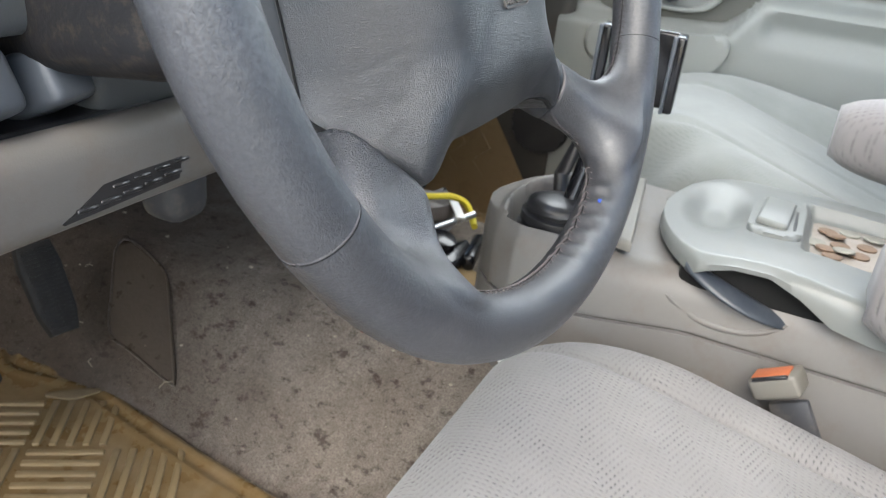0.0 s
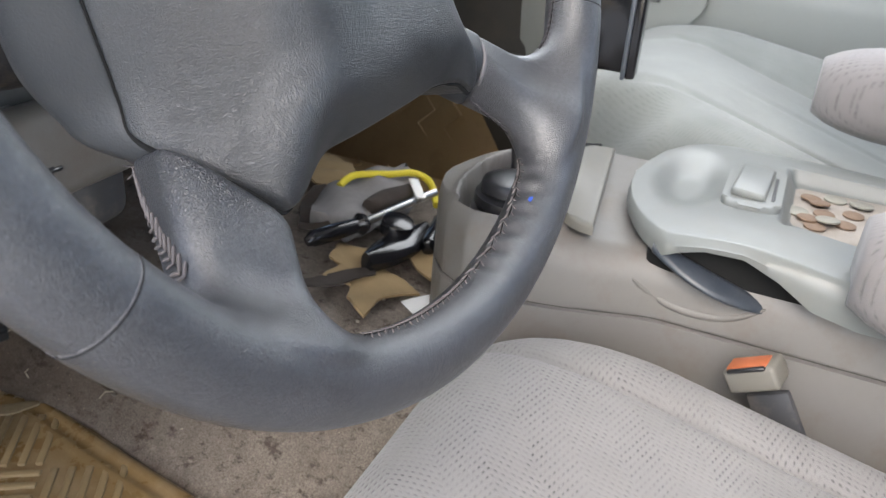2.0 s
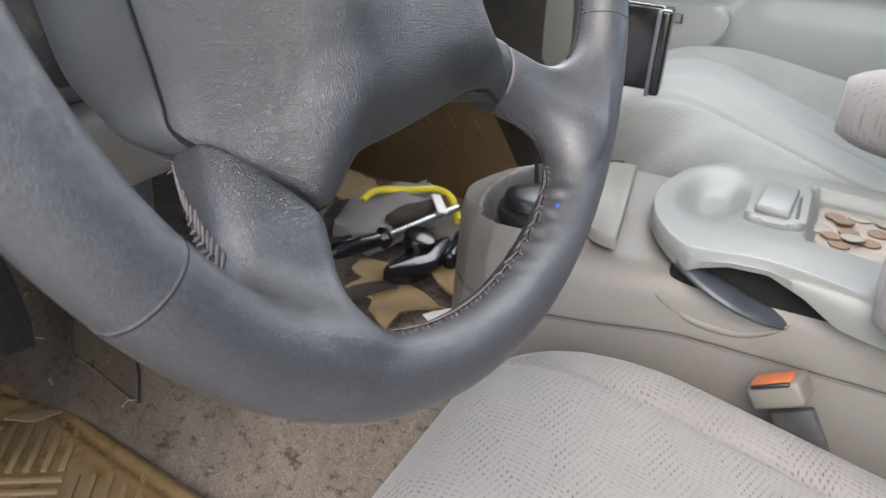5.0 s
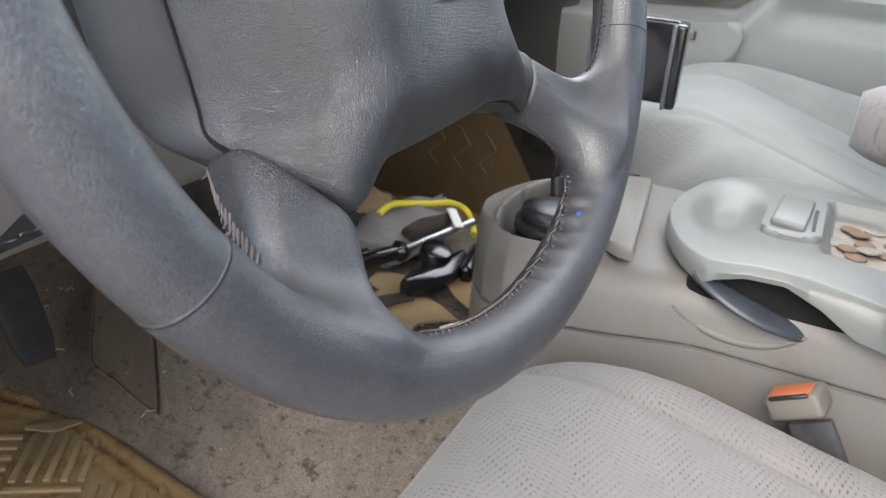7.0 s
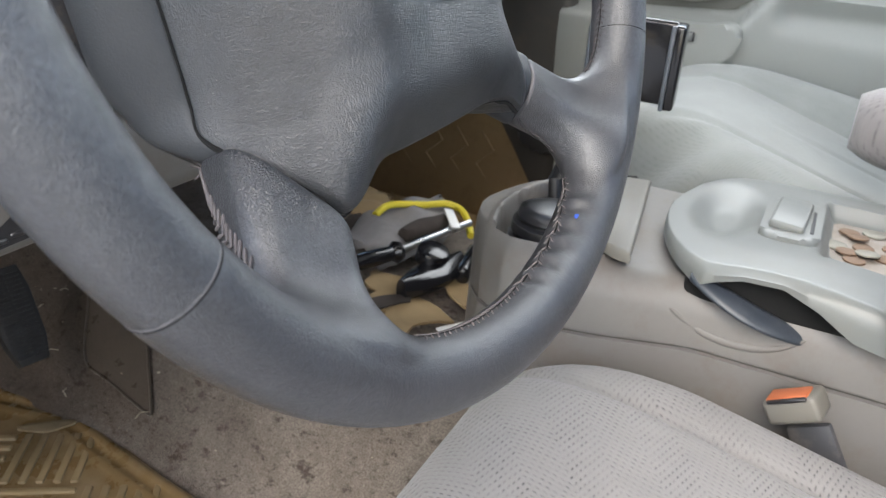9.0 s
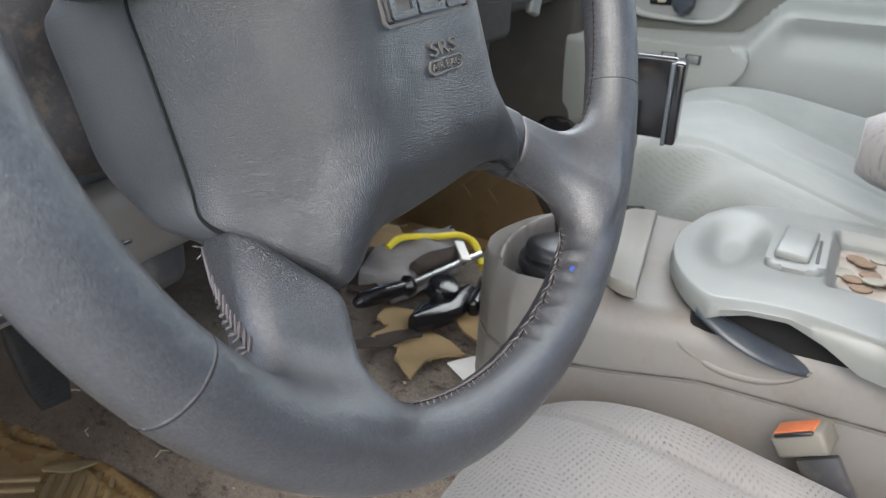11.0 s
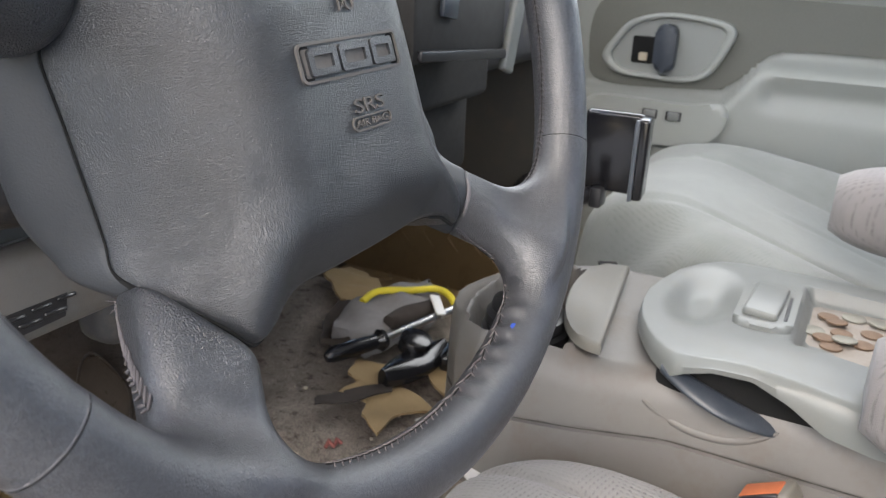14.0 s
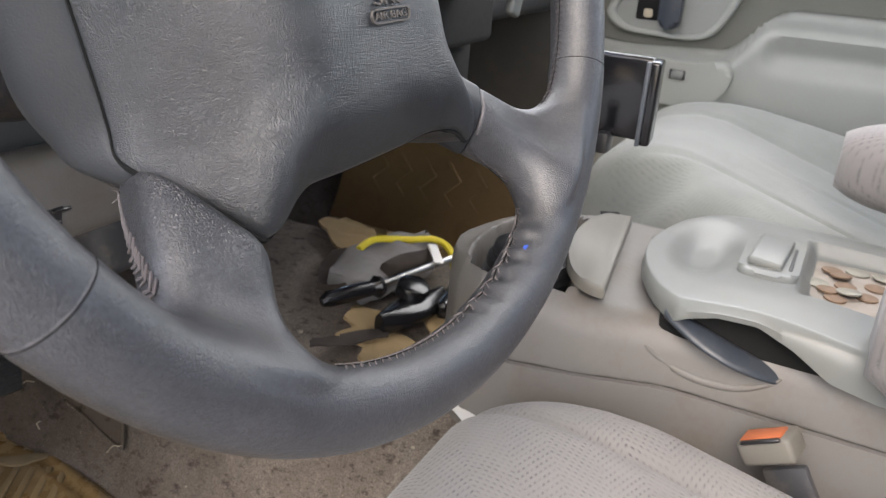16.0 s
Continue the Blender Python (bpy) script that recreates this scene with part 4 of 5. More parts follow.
moved(part("embossed_ridge", tube(line, [0.0008 + 0.0036 * math.sin(math.pi * k / n) ** 0.6 for k in range(n + 1)], 12), TAUPE, console, "soft moulded ridge round the lever", 80))

# coins
COINS = [(0.100, -0.189, 1, 0), (0.138, -0.200, 0, 1), (0.150, -0.222, 1, 0), (0.146, -0.245, 1, 1), (0.086, -0.199, 0, 1), (0.106, -0.213, 0, 0), (0.118, -0.238, 0, 0), (0.126, -0.208, 0, 2), (0.090, -0.231, 0, 0), (0.072, -0.206, 0, 0), (0.088, -0.216, 1, 2)]
for x, y, silver, k in COINS:
    r = 0.0107 if silver else 0.0095
    ob = finish("coin", disc(r, 0.0016, 0.0004, 28), NICKEL if silver else COPPER)
    tagged(ob, "worn silver-coloured coin in the console tray" if silver else "worn copper coin in the console tray", "coin", "coins in the tray")
    ob.matrix_world = pose(x + 0.024, y - 0.004, 0.2925 + 0.0012 * k, 3 * k, 2 * k, 40 * k)

# seat belt buckle
buckle = thing("seat_belt_buckle", pose(-0.074, -0.184, 0.243, -32, -2, -12), "grey seat belt buckle with an orange-red release button", "seat belt")
part("casing", rbox(0.027, 0.041, 0.020, 0.004, 3, pose(0.001, 0, -0.010)), TAUPE_DARK, buckle, "grey plastic casing")
part("release_button", rbox(0.017, 0.031, 0.003, 0.0012, 2, pose(-0.001, 0.001, 0.0002)), ORANGE, buckle, "faded orange-red button")
part("finger_slot", rbox(0.004, 0.030, 0.003, 0.001, 1, pose(-0.0125, 0.0, 0.0)), BLACK, buckle, "dark tongue slot")
part("stalk", rbox(0.008, 0.034, 0.08, 0.003, 2, pose(0.008, 0.0, -0.070, 0, 0, 0)), DASH_DARK, buckle, "dark webbing stalk")

# ---- passenger door ----
door = thing("passenger_door", pose(0.7, -0.1, 0.3), "grey-green plastic passenger door panel with a cloth insert", "door")


def door_x(y, z):
    """How far the trim stands: armrest shelf at the bottom, cloth panel above."""
    line = 0.395 + 0.068 * step(0.0, -0.07, y) if y < 0 else 0.395
    line = 0.398 + 0.066 * (1 - step(-0.062, 0.012, y))
    out = 0.705 - 0.055 * (1 - step(line - 0.012, line + 0.012, z))
    pull = math.exp(-(((z - 0.452) / 0.012) ** 2)) * (1 - step(-0.085, -0.06, y))
    pod = (1 - step(0.0, 0.03, y + 0.0)) 
    out += 0.012 * math.exp(-(((z - 0.425) / 0.02) ** 2)) * (1 - step(-0.075, -0.05, y))
    out += 0.02 * (1 - step(0.2, 0.36, z))
    out -= 0.03 * step(0.545, 0.6, z)
    return out


bm = bmesh.new()
yy, zz = np.linspace(-0.9, 0.27, 130), np.linspace(0.06, 0.64, 100)
g = [[bm.verts.new((door_x(y, z), y, z)) for y in yy] for z in zz]
for a, b in zip(g, g[1:]):
    for i in range(len(yy) - 1):
        bm.faces.new((a[i], a[i + 1], b[i + 1], b[i]))
moved(part("trim_panel", bm, DOOR_PLASTIC, door, "", 70))
moved(part("door_shell", rbox(0.05, 1.17, 0.62, 0.01, 2, pose(0.75, -0.315, 0.34)), DOOR_PLASTIC, door, "painted door shell"))
out = smooth_loop([(0.2, 0.545), (0.12, 0.562), (-0.2, 0.556), (-0.7, 0.55), (-0.72, 0.50), (-0.3, 0.487), (-0.1, 0.486), (-0.06, 0.478), (-0.03, 0.448), (0.0, 0.424), (0.03, 0.416), (0.2, 0.412), (0.225, 0.46), (0.222, 0.52)], 6)
bm = prism([(-y, z) for y, z in out], -0.004, 0.003, 0.002)
bm.transform(Matrix(((0, 0, -1, 0.7035), (-1, 0, 0, 0), (0, 1, 0, 0), (0, 0, 0, 1))))
moved(part("cloth_insert", bm, DOOR_CLOTH, door, "dark grey-green cloth insert"))
TO_DOOR = Matrix(((0, 0, -1, 0.699), (-1, 0, 0, 0), (0, 1, 0, 0), (0, 0, 0, 1)))
bez = smooth_loop([(0.2, 0.455), (0.18, 0.49), (0.155, 0.515), (0.1, 0.528), (0.02, 0.522), (-0.004, 0.508), (0.0, 0.485), (0.025, 0.44), (0.06, 0.425), (0.12, 0.425), (0.175, 0.43)], 6)
def ring_of(loop, rows, m):
    """A moulded ring: the loop shrunk about its middle, row by row (scale, height)."""
    c = np.mean(np.array(loop), axis=0)
    bm = loft([[(-(c[0] + k * (y - c[0])), c[1] + k * (z - c[1]), h) for y, z in loop] for k, h in rows], True, False)
    bm.transform(m)
    return bm


moved(part("handle_bezel", ring_of(bez, [(1.0, 0), (1.0, 0.006), (0.985, 0.0105), (0.95, 0.012), (0.88, 0.0115), (0.85, 0.009), (0.84, 0.002)], TO_DOOR), DOOR_PLASTIC, door, "grey plastic handle surround", 60))
cz = np.mean(np.array(bez), axis=0)
moved(part("recess", prism([(-(cz[0] + 0.86 * (y - cz[0])), cz[1] + 0.86 * (z - cz[1])) for y, z in bez], 0.0005, 0.004, 0, TO_DOOR), INNER, door, "handle recess with its shadow in the grey"))
moved(part("lock_hole", prism([(-y, z) for y, z in rounded(0.116, 0.152, 0.448, 0.490, 0.003, 2)], 0.0045, 0.006, 0, TO_DOOR), GROOVE, door, "dark lock opening"))
moved(part("door_handle", prism([(-y, z) for y, z in rounded(0.080, 0.113, 0.438, 0.512, 0.014, 5)], 0.006, 0.026, 0.008, TO_DOOR, 3), BLUE_GREY, door, "dark pull handle"))
moved(part("lock_slider", prism([(-y, z) for y, z in rounded(0.126, 0.140, 0.452, 0.465, 0.003, 2)], 0.006, 0.009, 0.001, TO_DOOR), CRUMB, door, "small pale lock slider"))
pod = smooth_loop([(0.2, 0.395), (0.05, 0.398), (0.0, 0.405), (-0.018, 0.39), (-0.01, 0.36), (0.02, 0.338), (0.08, 0.332), (0.2, 0.332)], 6)
moved(part("switch_pod", prism([(-y, z) for y, z in pod], 0.04, 0.062, 0.01, TO_DOOR, 4), DOOR_PLASTIC, door, "armrest end with window switches"))
for y in (0.098, 0.061):
    moved(part("switch_surround", rbox(0.004, 0.030, 0.020, 0.004, 2, pose(0.6385, y, 0.379)), BLACK, door, "dark switch surround"))
    moved(part("window_switch", rbox(0.006, 0.018, 0.012, 0.002, 2, pose(0.636, y, 0.379)), PALE, door, "small pale window switch"))
tagged(finish("trim_kick", rbox(0.04, 0.5, 0.5, 0.02, 3, pose(0.68, 0.5, 0.27)), KICK), "taupe kick panel ahead of the passenger door, coloured dark for the dashboard's shade", "trim", kind="structure")
spk = thing("door_speaker", pose(0.655, 0.27, 0.2), "round dark speaker grille in the passenger footwell", "speaker")
part("grille", disc(0.055, 0.012, 0.006, 36, pose(0, 0, 0, 0, -90, 0)), BLACK, spk)

# ---- dashboard ----
dash = thing("dashboard", pose(0, 0.25, 0.5), "dark grey upper and taupe lower dashboard", "dashboard")
rows = []
for x in np.linspace(-0.72, 0.70, 30):
    rows.append([(x, 0.1965, 0.392), (x, 0.1945, 0.40), (x, 0.193, 0.418), (x, 0.1925, 0.430), (x, 0.195, 0.437), (x, 0.199, 0.4415), (x, 0.206, 0.4435), (x, 0.214, 0.4425), (x, 0.222, 0.438), (x, 0.40, 0.436), (x, 0.40, 0.386), (x, 0.24, 0.383), (x, 0.205, 0.386)])
moved(part("knee_bolster", loft(rows[:12]), TAUPE, dash, "taupe lower dash panel", 50))
bm = prism([(-0.440, 0.394), (-0.352, 0.397), (-0.349, 0.411), (-0.372, 0.4115), (-0.412, 0.410)], -0.003, 0.0, 0)
bm.transform(Matrix(((1, 0, 0, 0), (0, 0, -1, 0.1935), (0, 1, 0, 0.001), (0, 0, 0, 1))))
moved(part("lower_slot", bm, BLACK, dash, "dark slotted vent"))
for k in range(5):
    moved(part("vent_slat", rbox(0.015, 0.003, 0.0030, 0.0008, 1, pose(-0.424 + 0.0165 * k, 0.1938, 0.3995 + 0.0009 * k, 0, 3, 0)), BLACK, dash))
    if k:
        moved(part("vent_slat", rbox(0.013, 0.003, 0.0026, 0.0008, 1, pose(-0.416 + 0.0165 * k, 0.1938, 0.4065 + 0.0008 * k, 0, 3, 0)), BLACK, dash))
moved(part("pocket_back", rbox(0.3, 0.01, 0.07, 0.002, 1, pose(-0.5, 0.27, 0.475)), BLACK, dash, "dark cubby"))
moved(part("pocket_floor", rbox(0.3, 0.06, 0.006, 0.002, 1, pose(-0.5, 0.245, 0.441)), BLACK, dash, "dark cubby floor"))
for x in (-0.419, -0.463):
    moved(part("release_lever", rbox(0.030, 0.05, 0.034, 0.006, 3, pose(x, 0.228, 0.464, -28, 0, 4)), LEVER, dash, "blue-grey release lever"))
moved(part("side_panel", rbox(0.08, 0.06, 0.09, 0.01, 3, pose(-0.352, 0.245, 0.482)), DASH_BLUE, dash, "grey trim"))
moved(part("upper_panel", rbox(0.42, 0.06, 0.06, 0.012, 4, pose(-0.5, 0.238, 0.522)), DASH_BLUE, dash, "dark grey trim above the cubby"))
moved(part("dash_top", rbox(1.44, 0.70, 0.05, 0.02, 4, pose(0, 0.63, 0.70)), DASH_DARK, dash, "dark grey dash top"))
moved(part("dash_face", rbox(0.62, 0.05, 0.22, 0.015, 3, pose(0.0, 0.34, 0.585)), DASH_DARK, dash, "dark grey centre face"))
moved(part("passenger_face", rbox(0.46, 0.16, 0.24, 0.04, 5, pose(0.46, 0.34, 0.565)), DASH_DARK, dash, "dark passenger dash"))
moved(part("centre_panel", rbox(0.3, 0.03, 0.16, 0.01, 3, pose(0.14, 0.235, 0.52)), PEDAL_RUBBER, dash, "dark centre stack"))
moved(part("lower_dash_end", rbox(0.22, 0.12, 0.12, 0.012, 3, pose(0.19, 0.31, 0.40)), PEDAL_RUBBER, dash, "dark lower end of the centre stack"))

cluster = thing("instrument_cluster", pose(-0.38, 0.235, 0.635, 78, 0, 0), "instrument cluster with white gauge faces and red marks", "gauges")
part("face_plate", prism([(-0.13, -0.07), (0.088, -0.07), (0.073, 0.03), (0.06, 0.08), (-0.13, 0.08)], -0.003, 0.003, 0.001), GAUGE_WHITE, cluster, "white gauge face")
part("surround", prism([(0.0885, -0.07), (0.15, -0.07), (0.15, 0.08), (0.0605, 0.08), (0.0735, 0.03)], -0.02, 0.03, 0.004), BLACK, cluster, "black cluster surround")
part("trim_seam", rbox(0.003, 0.16, 0.002, 0.0005, 1, pose(0.105, 0.005, 0.030, 0, 0, 14)), GROOVE, cluster, "dark seam in the surround")
for x, y in ((0.0606, -0.0327), (0.0567, -0.0046), (0.0215, -0.0044)):
    part("gauge_hub", disc(0.0062, 0.006, 0.002, 18, pose(x, y, 0.003)), GLOSS_BLACK, cluster, "black needle hub")
    part("needle", rbox(0.018, 0.0026, 0.002, 0.0005, 1, pose(x - 0.008, y + 0.0066, 0.006, 0, 0, -38)), ORANGE, cluster, "orange needle")
    part("scale_mark", rbox(0.010, 0.003, 0.001, 0, 1, pose(x + 0.012, y + 0.010, 0.0036, 0, 0, 10)), GAUGE_RED, cluster, "red mark")
    part("scale_mark", rbox(0.007, 0.0025, 0.001, 0, 1, pose(x - 0.013, y + 0.004, 0.0036, 0, 0, -10)), GAUGE_RED, cluster, "red mark")
    part("scale_arc", loft([[(x + r * math.cos(a), y + r * math.sin(a), 0.0034) for r in (0.0135, 0.017)] for a in np.linspace(0.7, 2.4, 12)], False, False), DASH_DARK, cluster, "dark scale arc")
part("warning_mark", ringed(0.0028, 0.0018, 0.0008, pose(0.047, -0.0125, 0.0031), 4), GAUGE_RED, cluster, "small red outline mark")
climate = thing("climate_panel", pose(-0.09, 0.226, 0.612, 80, 0, 0), "dark climate control panel with round knobs", "controls")
part("panel", rbox(0.24, 0.06, 0.012, 0.004, 2), DASH_DARK, climate)
for x in (-0.035, 0.018, 0.075):
    k = part("knob", disc(0.014, 0.014, 0.004, 24, pose(x, -0.004, 0.006)), BLACK, climate, "round black knob")
    part("pointer", rbox(0.002, 0.01, 0.001, 0, 1, pose(x, 0.001, 0.0205)), WHITE, k)
    for a0, a1, mat_ in ((0.25, 1.4, ORANGE), (1.75, 2.9, PAINT_BLUE)) if 0 < x < 0.05 else ((0.4, 2.7, PALE_LINE),):
        part("scale", loft([[(x + r * math.cos(a), -0.004 + r * math.sin(a), 0.0066) for r in (0.0165, 0.0185)] for a in np.linspace(a0, a1, 12)], False, False), mat_, climate, "printed scale arc")
radio = thing("radio_slot", pose(0.10, 0.19, 0.545), "empty black radio slot with a broken pale trim", "radio")
part("box", rbox(0.2, 0.05, 0.075, 0.004, 2), PEDAL_RUBBER, radio, "empty black housing")
part("flange", rbox(0.19, 0.006, 0.01, 0.002, 2, pose(0, -0.028, -0.035, 0, 4, 0)), BLACK, radio)
part("clip", rbox(0.03, 0.006, 0.02, 0.002, 2, pose(-0.04, -0.028, 0.012, 0, 8, 0)), BLUE_GREY, radio)
part("trim_strip", rbox(0.025, 0.01, 0.11, 0.004, 3, pose(0.118, -0.028, -0.01, 0, 18, 0)), PALE, radio, "loose pale trim strip")

column = thing("steering_column", pose(-0.36, 0.05, 0.58, 75.8, 0, -3.65), "dusty dark grey steering column shroud", "steering column")
rows = []
for z, w, h in ((-0.062, 0.06, 0.03), (-0.072, 0.084, 0.037), (-0.10, 0.088, 0.039), (-0.17, 0.080, 0.034), (-0.26, 0.070, 0.028)):
    rows.append([(w * (1.10 if math.cos(a) < 0 else 1.0) * math.copysign(abs(math.cos(a)) ** 0.4, math.cos(a)), (h * 1.2 + 0.004) * math.copysign(abs(math.sin(a)) ** 0.4, math.sin(a)) - 0.026, z) for a in np.linspace(0, 2 * math.pi, 30, endpoint=False)])
part("shroud", loft(rows), SHROUD, column, "dusty dark shroud", 60)
part("seam", tube([(-0.0945, -0.016, -0.084), (-0.0970, -0.016, -0.10), (-0.0880, -0.016, -0.17)], 0.0010, 6), GROOVE, column, "dark seam between the shroud halves")

# ---- phone holder ----
holder = thing("phone_holder", pose(0.09, 0.0, 0.40), "black plastic phone cradle on a short arm", "phone holder")
part("back_plate", rbox(0.012, 0.055, 0.075, 0.004, 3, pose(0.006, 0.004, 0.037)), GLOSS_BLACK, holder)
for y in (-0.026, 0.046):
    part("side_clamp", rbox(0.03, 0.011, 0.074, 0.003, 3, pose(-0.004, y, 0.037, 0, 0, 6)), GLOSS_BLACK, holder, "glossy side clamp")
    part("clamp_edge", rbox(0.004, 0.004, 0.074, 0.0012, 2, pose(-0.021, y + 0.003, 0.037, 0, 0, 6)), LEVER, holder, "grey rubber edge of the clamp")
part("foot", rbox(0.02, 0.012, 0.02, 0.003, 2, pose(0, 0.012, -0.006)), BLACK, holder)
part("stalk", tube([(0.0, 0.016, -0.004), (0.0, 0.045, -0.02), (-0.03, 0.06, -0.08), (-0.06, 0.04, -0.17)], 0.008, 12), BLACK, holder, "black stalk down to the shifter well")

# ---- footwell: mats, pedal ----
mat = thing("driver_mat", pose(-0.33, 0.38, 0.034), "amber-brown rubber floor mat with a basket-weave tread", "floor mat")
edge = [(0.144, 0.248), (0.134, 0.189), (0.14, 0.151), (0.151, 0.095), (0.139, 0.066), (0.117, -0.057), (0.101, -0.173), (0.085, -0.28), (-0.14, -0.30), (-0.24, 0.25)]
part("sheet", prism(edge, 0, 0.005, 0.002), RUBBER, mat)
lip = smooth_loop(edge, 5)[:36]
profile = [(-0.001, 0.0), (0.0, 0.005), (0.003, 0.0085), (0.008, 0.0095), (0.012, 0.008), (0.015, 0.0062), (0.019, 0.0062), (0.022, 0.0078), (0.026, 0.0085), (0.031, 0.0065), (0.036, 0.0058), (0.056, 0.0055)]
rows = []
for k, (x, y) in enumerate(lip):
    a, b = Vector(lip[max(0, k - 2)]), Vector(lip[min(len(lip) - 1, k + 2)])
    run = (b - a).normalized()
    rows.append([(x + run.y * d, y - run.x * d, z) for d, z in profile])
part("border", loft(rows, False, False), RUBBER, mat, "broad double-ridged rubber border", 80)
# sky reflection on the mat's ridge, laid on as a pale strip
bm = prism([(0.027 * math.cos(a) + 0.003 * math.sin(2 * a), 0.0075 * math.sin(a) * (1 + 0.25 * math.sin(3 * a))) for a in np.linspace(0, 2 * math.pi, 24, endpoint=False)], -0.001, 0.0012, 0.0008)
patch = part("ridge_glint", bm, RIDGE_GLINT, mat, "pale shiny strip standing for the sky's reflection on the mat's ridge")
patch.matrix_local = pose(0.110, 0.092, 0.0095, 4, 0, -47)
pitch, TREAD = 0.078, 33.0
for i in range(-5, 5):
    for j in range(-5, 5):
        cx, cy = i * pitch + 0.02, j * pitch + 0.0
        wx, wy = cx * math.cos(radians(TREAD)) - cy * math.sin(radians(TREAD)), cx * math.sin(radians(TREAD)) + cy * math.cos(radians(TREAD))
        if not (-0.27 < wx < 0.070 + 0.12 * (wy + 0.3) and -0.28 < wy < 0.150 - 0.1 * (wx + 0.05)):
            continue
        for k in range(5):
            off = (k - 2) * 0.0156
            bm = rbox(0.0720, 0.0072, 0.005, 0.0016, 2)
            rib = part("rib", bm, RUBBER_RIB, mat)
            rib.matrix_local = pose(0, 0, 0, 0, 0, TREAD) @ pose(cx + (0 if (i + j) % 2 else off), cy + (off if (i + j) % 2 else 0), 0.0055, 0, 0, 0 if (i + j) % 2 else 90)
pmat = thing("passenger_mat", pose(0.5, 0.36, 0.034), "amber-brown rubber passenger mat with zigzag ribs", "floor mat")
part("sheet", prism(rounded(-0.2, 0.17, -0.25, 0.25, 0.03), 0, 0.006, 0.002), PASSENGER_RUBBER, pmat)
for k in range(7):
    pts = [(-0.16 + 0.05 * i, -0.2 + 0.06 * k + (0.018 if i % 2 else -0.018), 0.008) for i in range(7)]
    part("zigzag_rib", tube(pts, 0.0022, 6), PASSENGER_RUBBER, pmat)

flap = [[(0.56 + 0.08 * u, y0 + (0.64 - y0) * v, 0.006 + 0.16 * u**1.3) for v in np.linspace(0, 1, 12)] for u, y0 in ((0, 0.22), (0.25, 0.235), (0.5, 0.27), (0.75, 0.31), (1.0, 0.355))]
bm = loft([[(x - 0.5, y - 0.36, z) for x, y, z in r] for r in flap], False, False)
bmesh.ops.solidify(bm, geom=bm.faces[:], thickness=0.005)
part("turned_up_edge", bm, PASSENGER_RUBBER, pmat, "mat edge turned up against the side", 60)
for k in range(5):
    pts = [(0.575 + 0.05 * u - 0.5, 0.36 + 0.05 * k + (0.014 if i % 2 else -0.014) - 0.36, 0.012 + 0.145 * u**1.3) for i, u in enumerate(np.linspace(0.1, 0.9, 6))]
    part("zigzag_rib", tube(pts, 0.002, 6), PASSENGER_RUBBER, pmat)

pedal = thing("accelerator_pedal", pose(-0.214, 0.500, 0.160, 58, 0, -12) @ Matrix.Scale(0.84, 4), "ribbed black rubber accelerator pedal", "pedal")
part("pad", prism([(-0.017, -0.058), (0.017, -0.058), (0.024, -0.03), (0.026, 0.03), (0.022, 0.058), (-0.022, 0.058), (-0.026, 0.03), (-0.024, -0.03)], -0.006, 0.006, 0.003), PEDAL_RUBBER, pedal)
for i in range(20):
    for x in (-0.0105, 0.0105):
        part("tread_rib", rbox(0.017, 0.0022, 0.0040, 0.0006, 1, pose(x * (1 if i > 2 else 0.85), -0.050 + 0.0053 * i, 0.0066)), PEDAL_RUBBER, pedal)
brake = thing("brake_pedal", pose(-0.372, 0.45, 0.158, 60, 0, 0), "black rubber brake pedal", "pedal")
part("pad", rbox(0.1, 0.06, 0.014, 0.006, 3), PEDAL_RUBBER, brake)
part("arm", tube([(0, 0, -0.005), (0, 0.1, -0.08), (0, 0.2, -0.1)], 0.01, 10), BLACK, brake)
bracket = thing("column_bracket", pose(-0.2, 0.34, 0.335), "dirty grey bracket hanging under the dashboard", "bracket")
part("body", rbox(0.05, 0.05, 0.11, 0.018, 4), DASH_DARK, bracket)

# ---- clutter on the hump and floor ----


def sheet_piece(name, outline, m, material, label, category, thick=0.003, group="", crease=0.0, seed=0.0):
    """A torn sheet: an uneven outline with rings of points inside, bent along a few creases."""
    edge = []
    for i, p in enumerate(outline):
        q = outline[(i + 1) % len(outline)]
        for k in range(4):
            u = k / 4
            j = 0.0 if k == 0 else 0.0025 * noise.noise((i * 3.1 + k, seed, 0.5))
            edge.append((p[0] + (q[0] - p[0]) * u + j, p[1] + (q[1] - p[1]) * u - j))
    cx, cy = sum(p[0] for p in edge) / len(edge), sum(p[1] for p in edge) / len(edge)

    def lift(x, y):
        return crease * (abs((x * 31 + y * 17 + seed) % 2 - 1) - 0.5 + 0.8 * noise.noise((x * 30 + seed, y * 30, 0)))

    rows = []
    for k, z in ((0.03, 0), (0.3, 0), (0.55, 0), (0.8, 0), (1.0, 0), (1.0, thick), (0.8, thick), (0.55, thick), (0.3, thick), (0.03, thick)):
        rows.append([(cx + k * (x - cx), cy + k * (y - cy), z + lift(cx + k * (x - cx), cy + k * (y - cy))) for x, y in edge])
    ob = finish(name, loft(rows), material, None, "", 50)
    ob.matrix_world = m
    return tagged(ob, label, category, group)


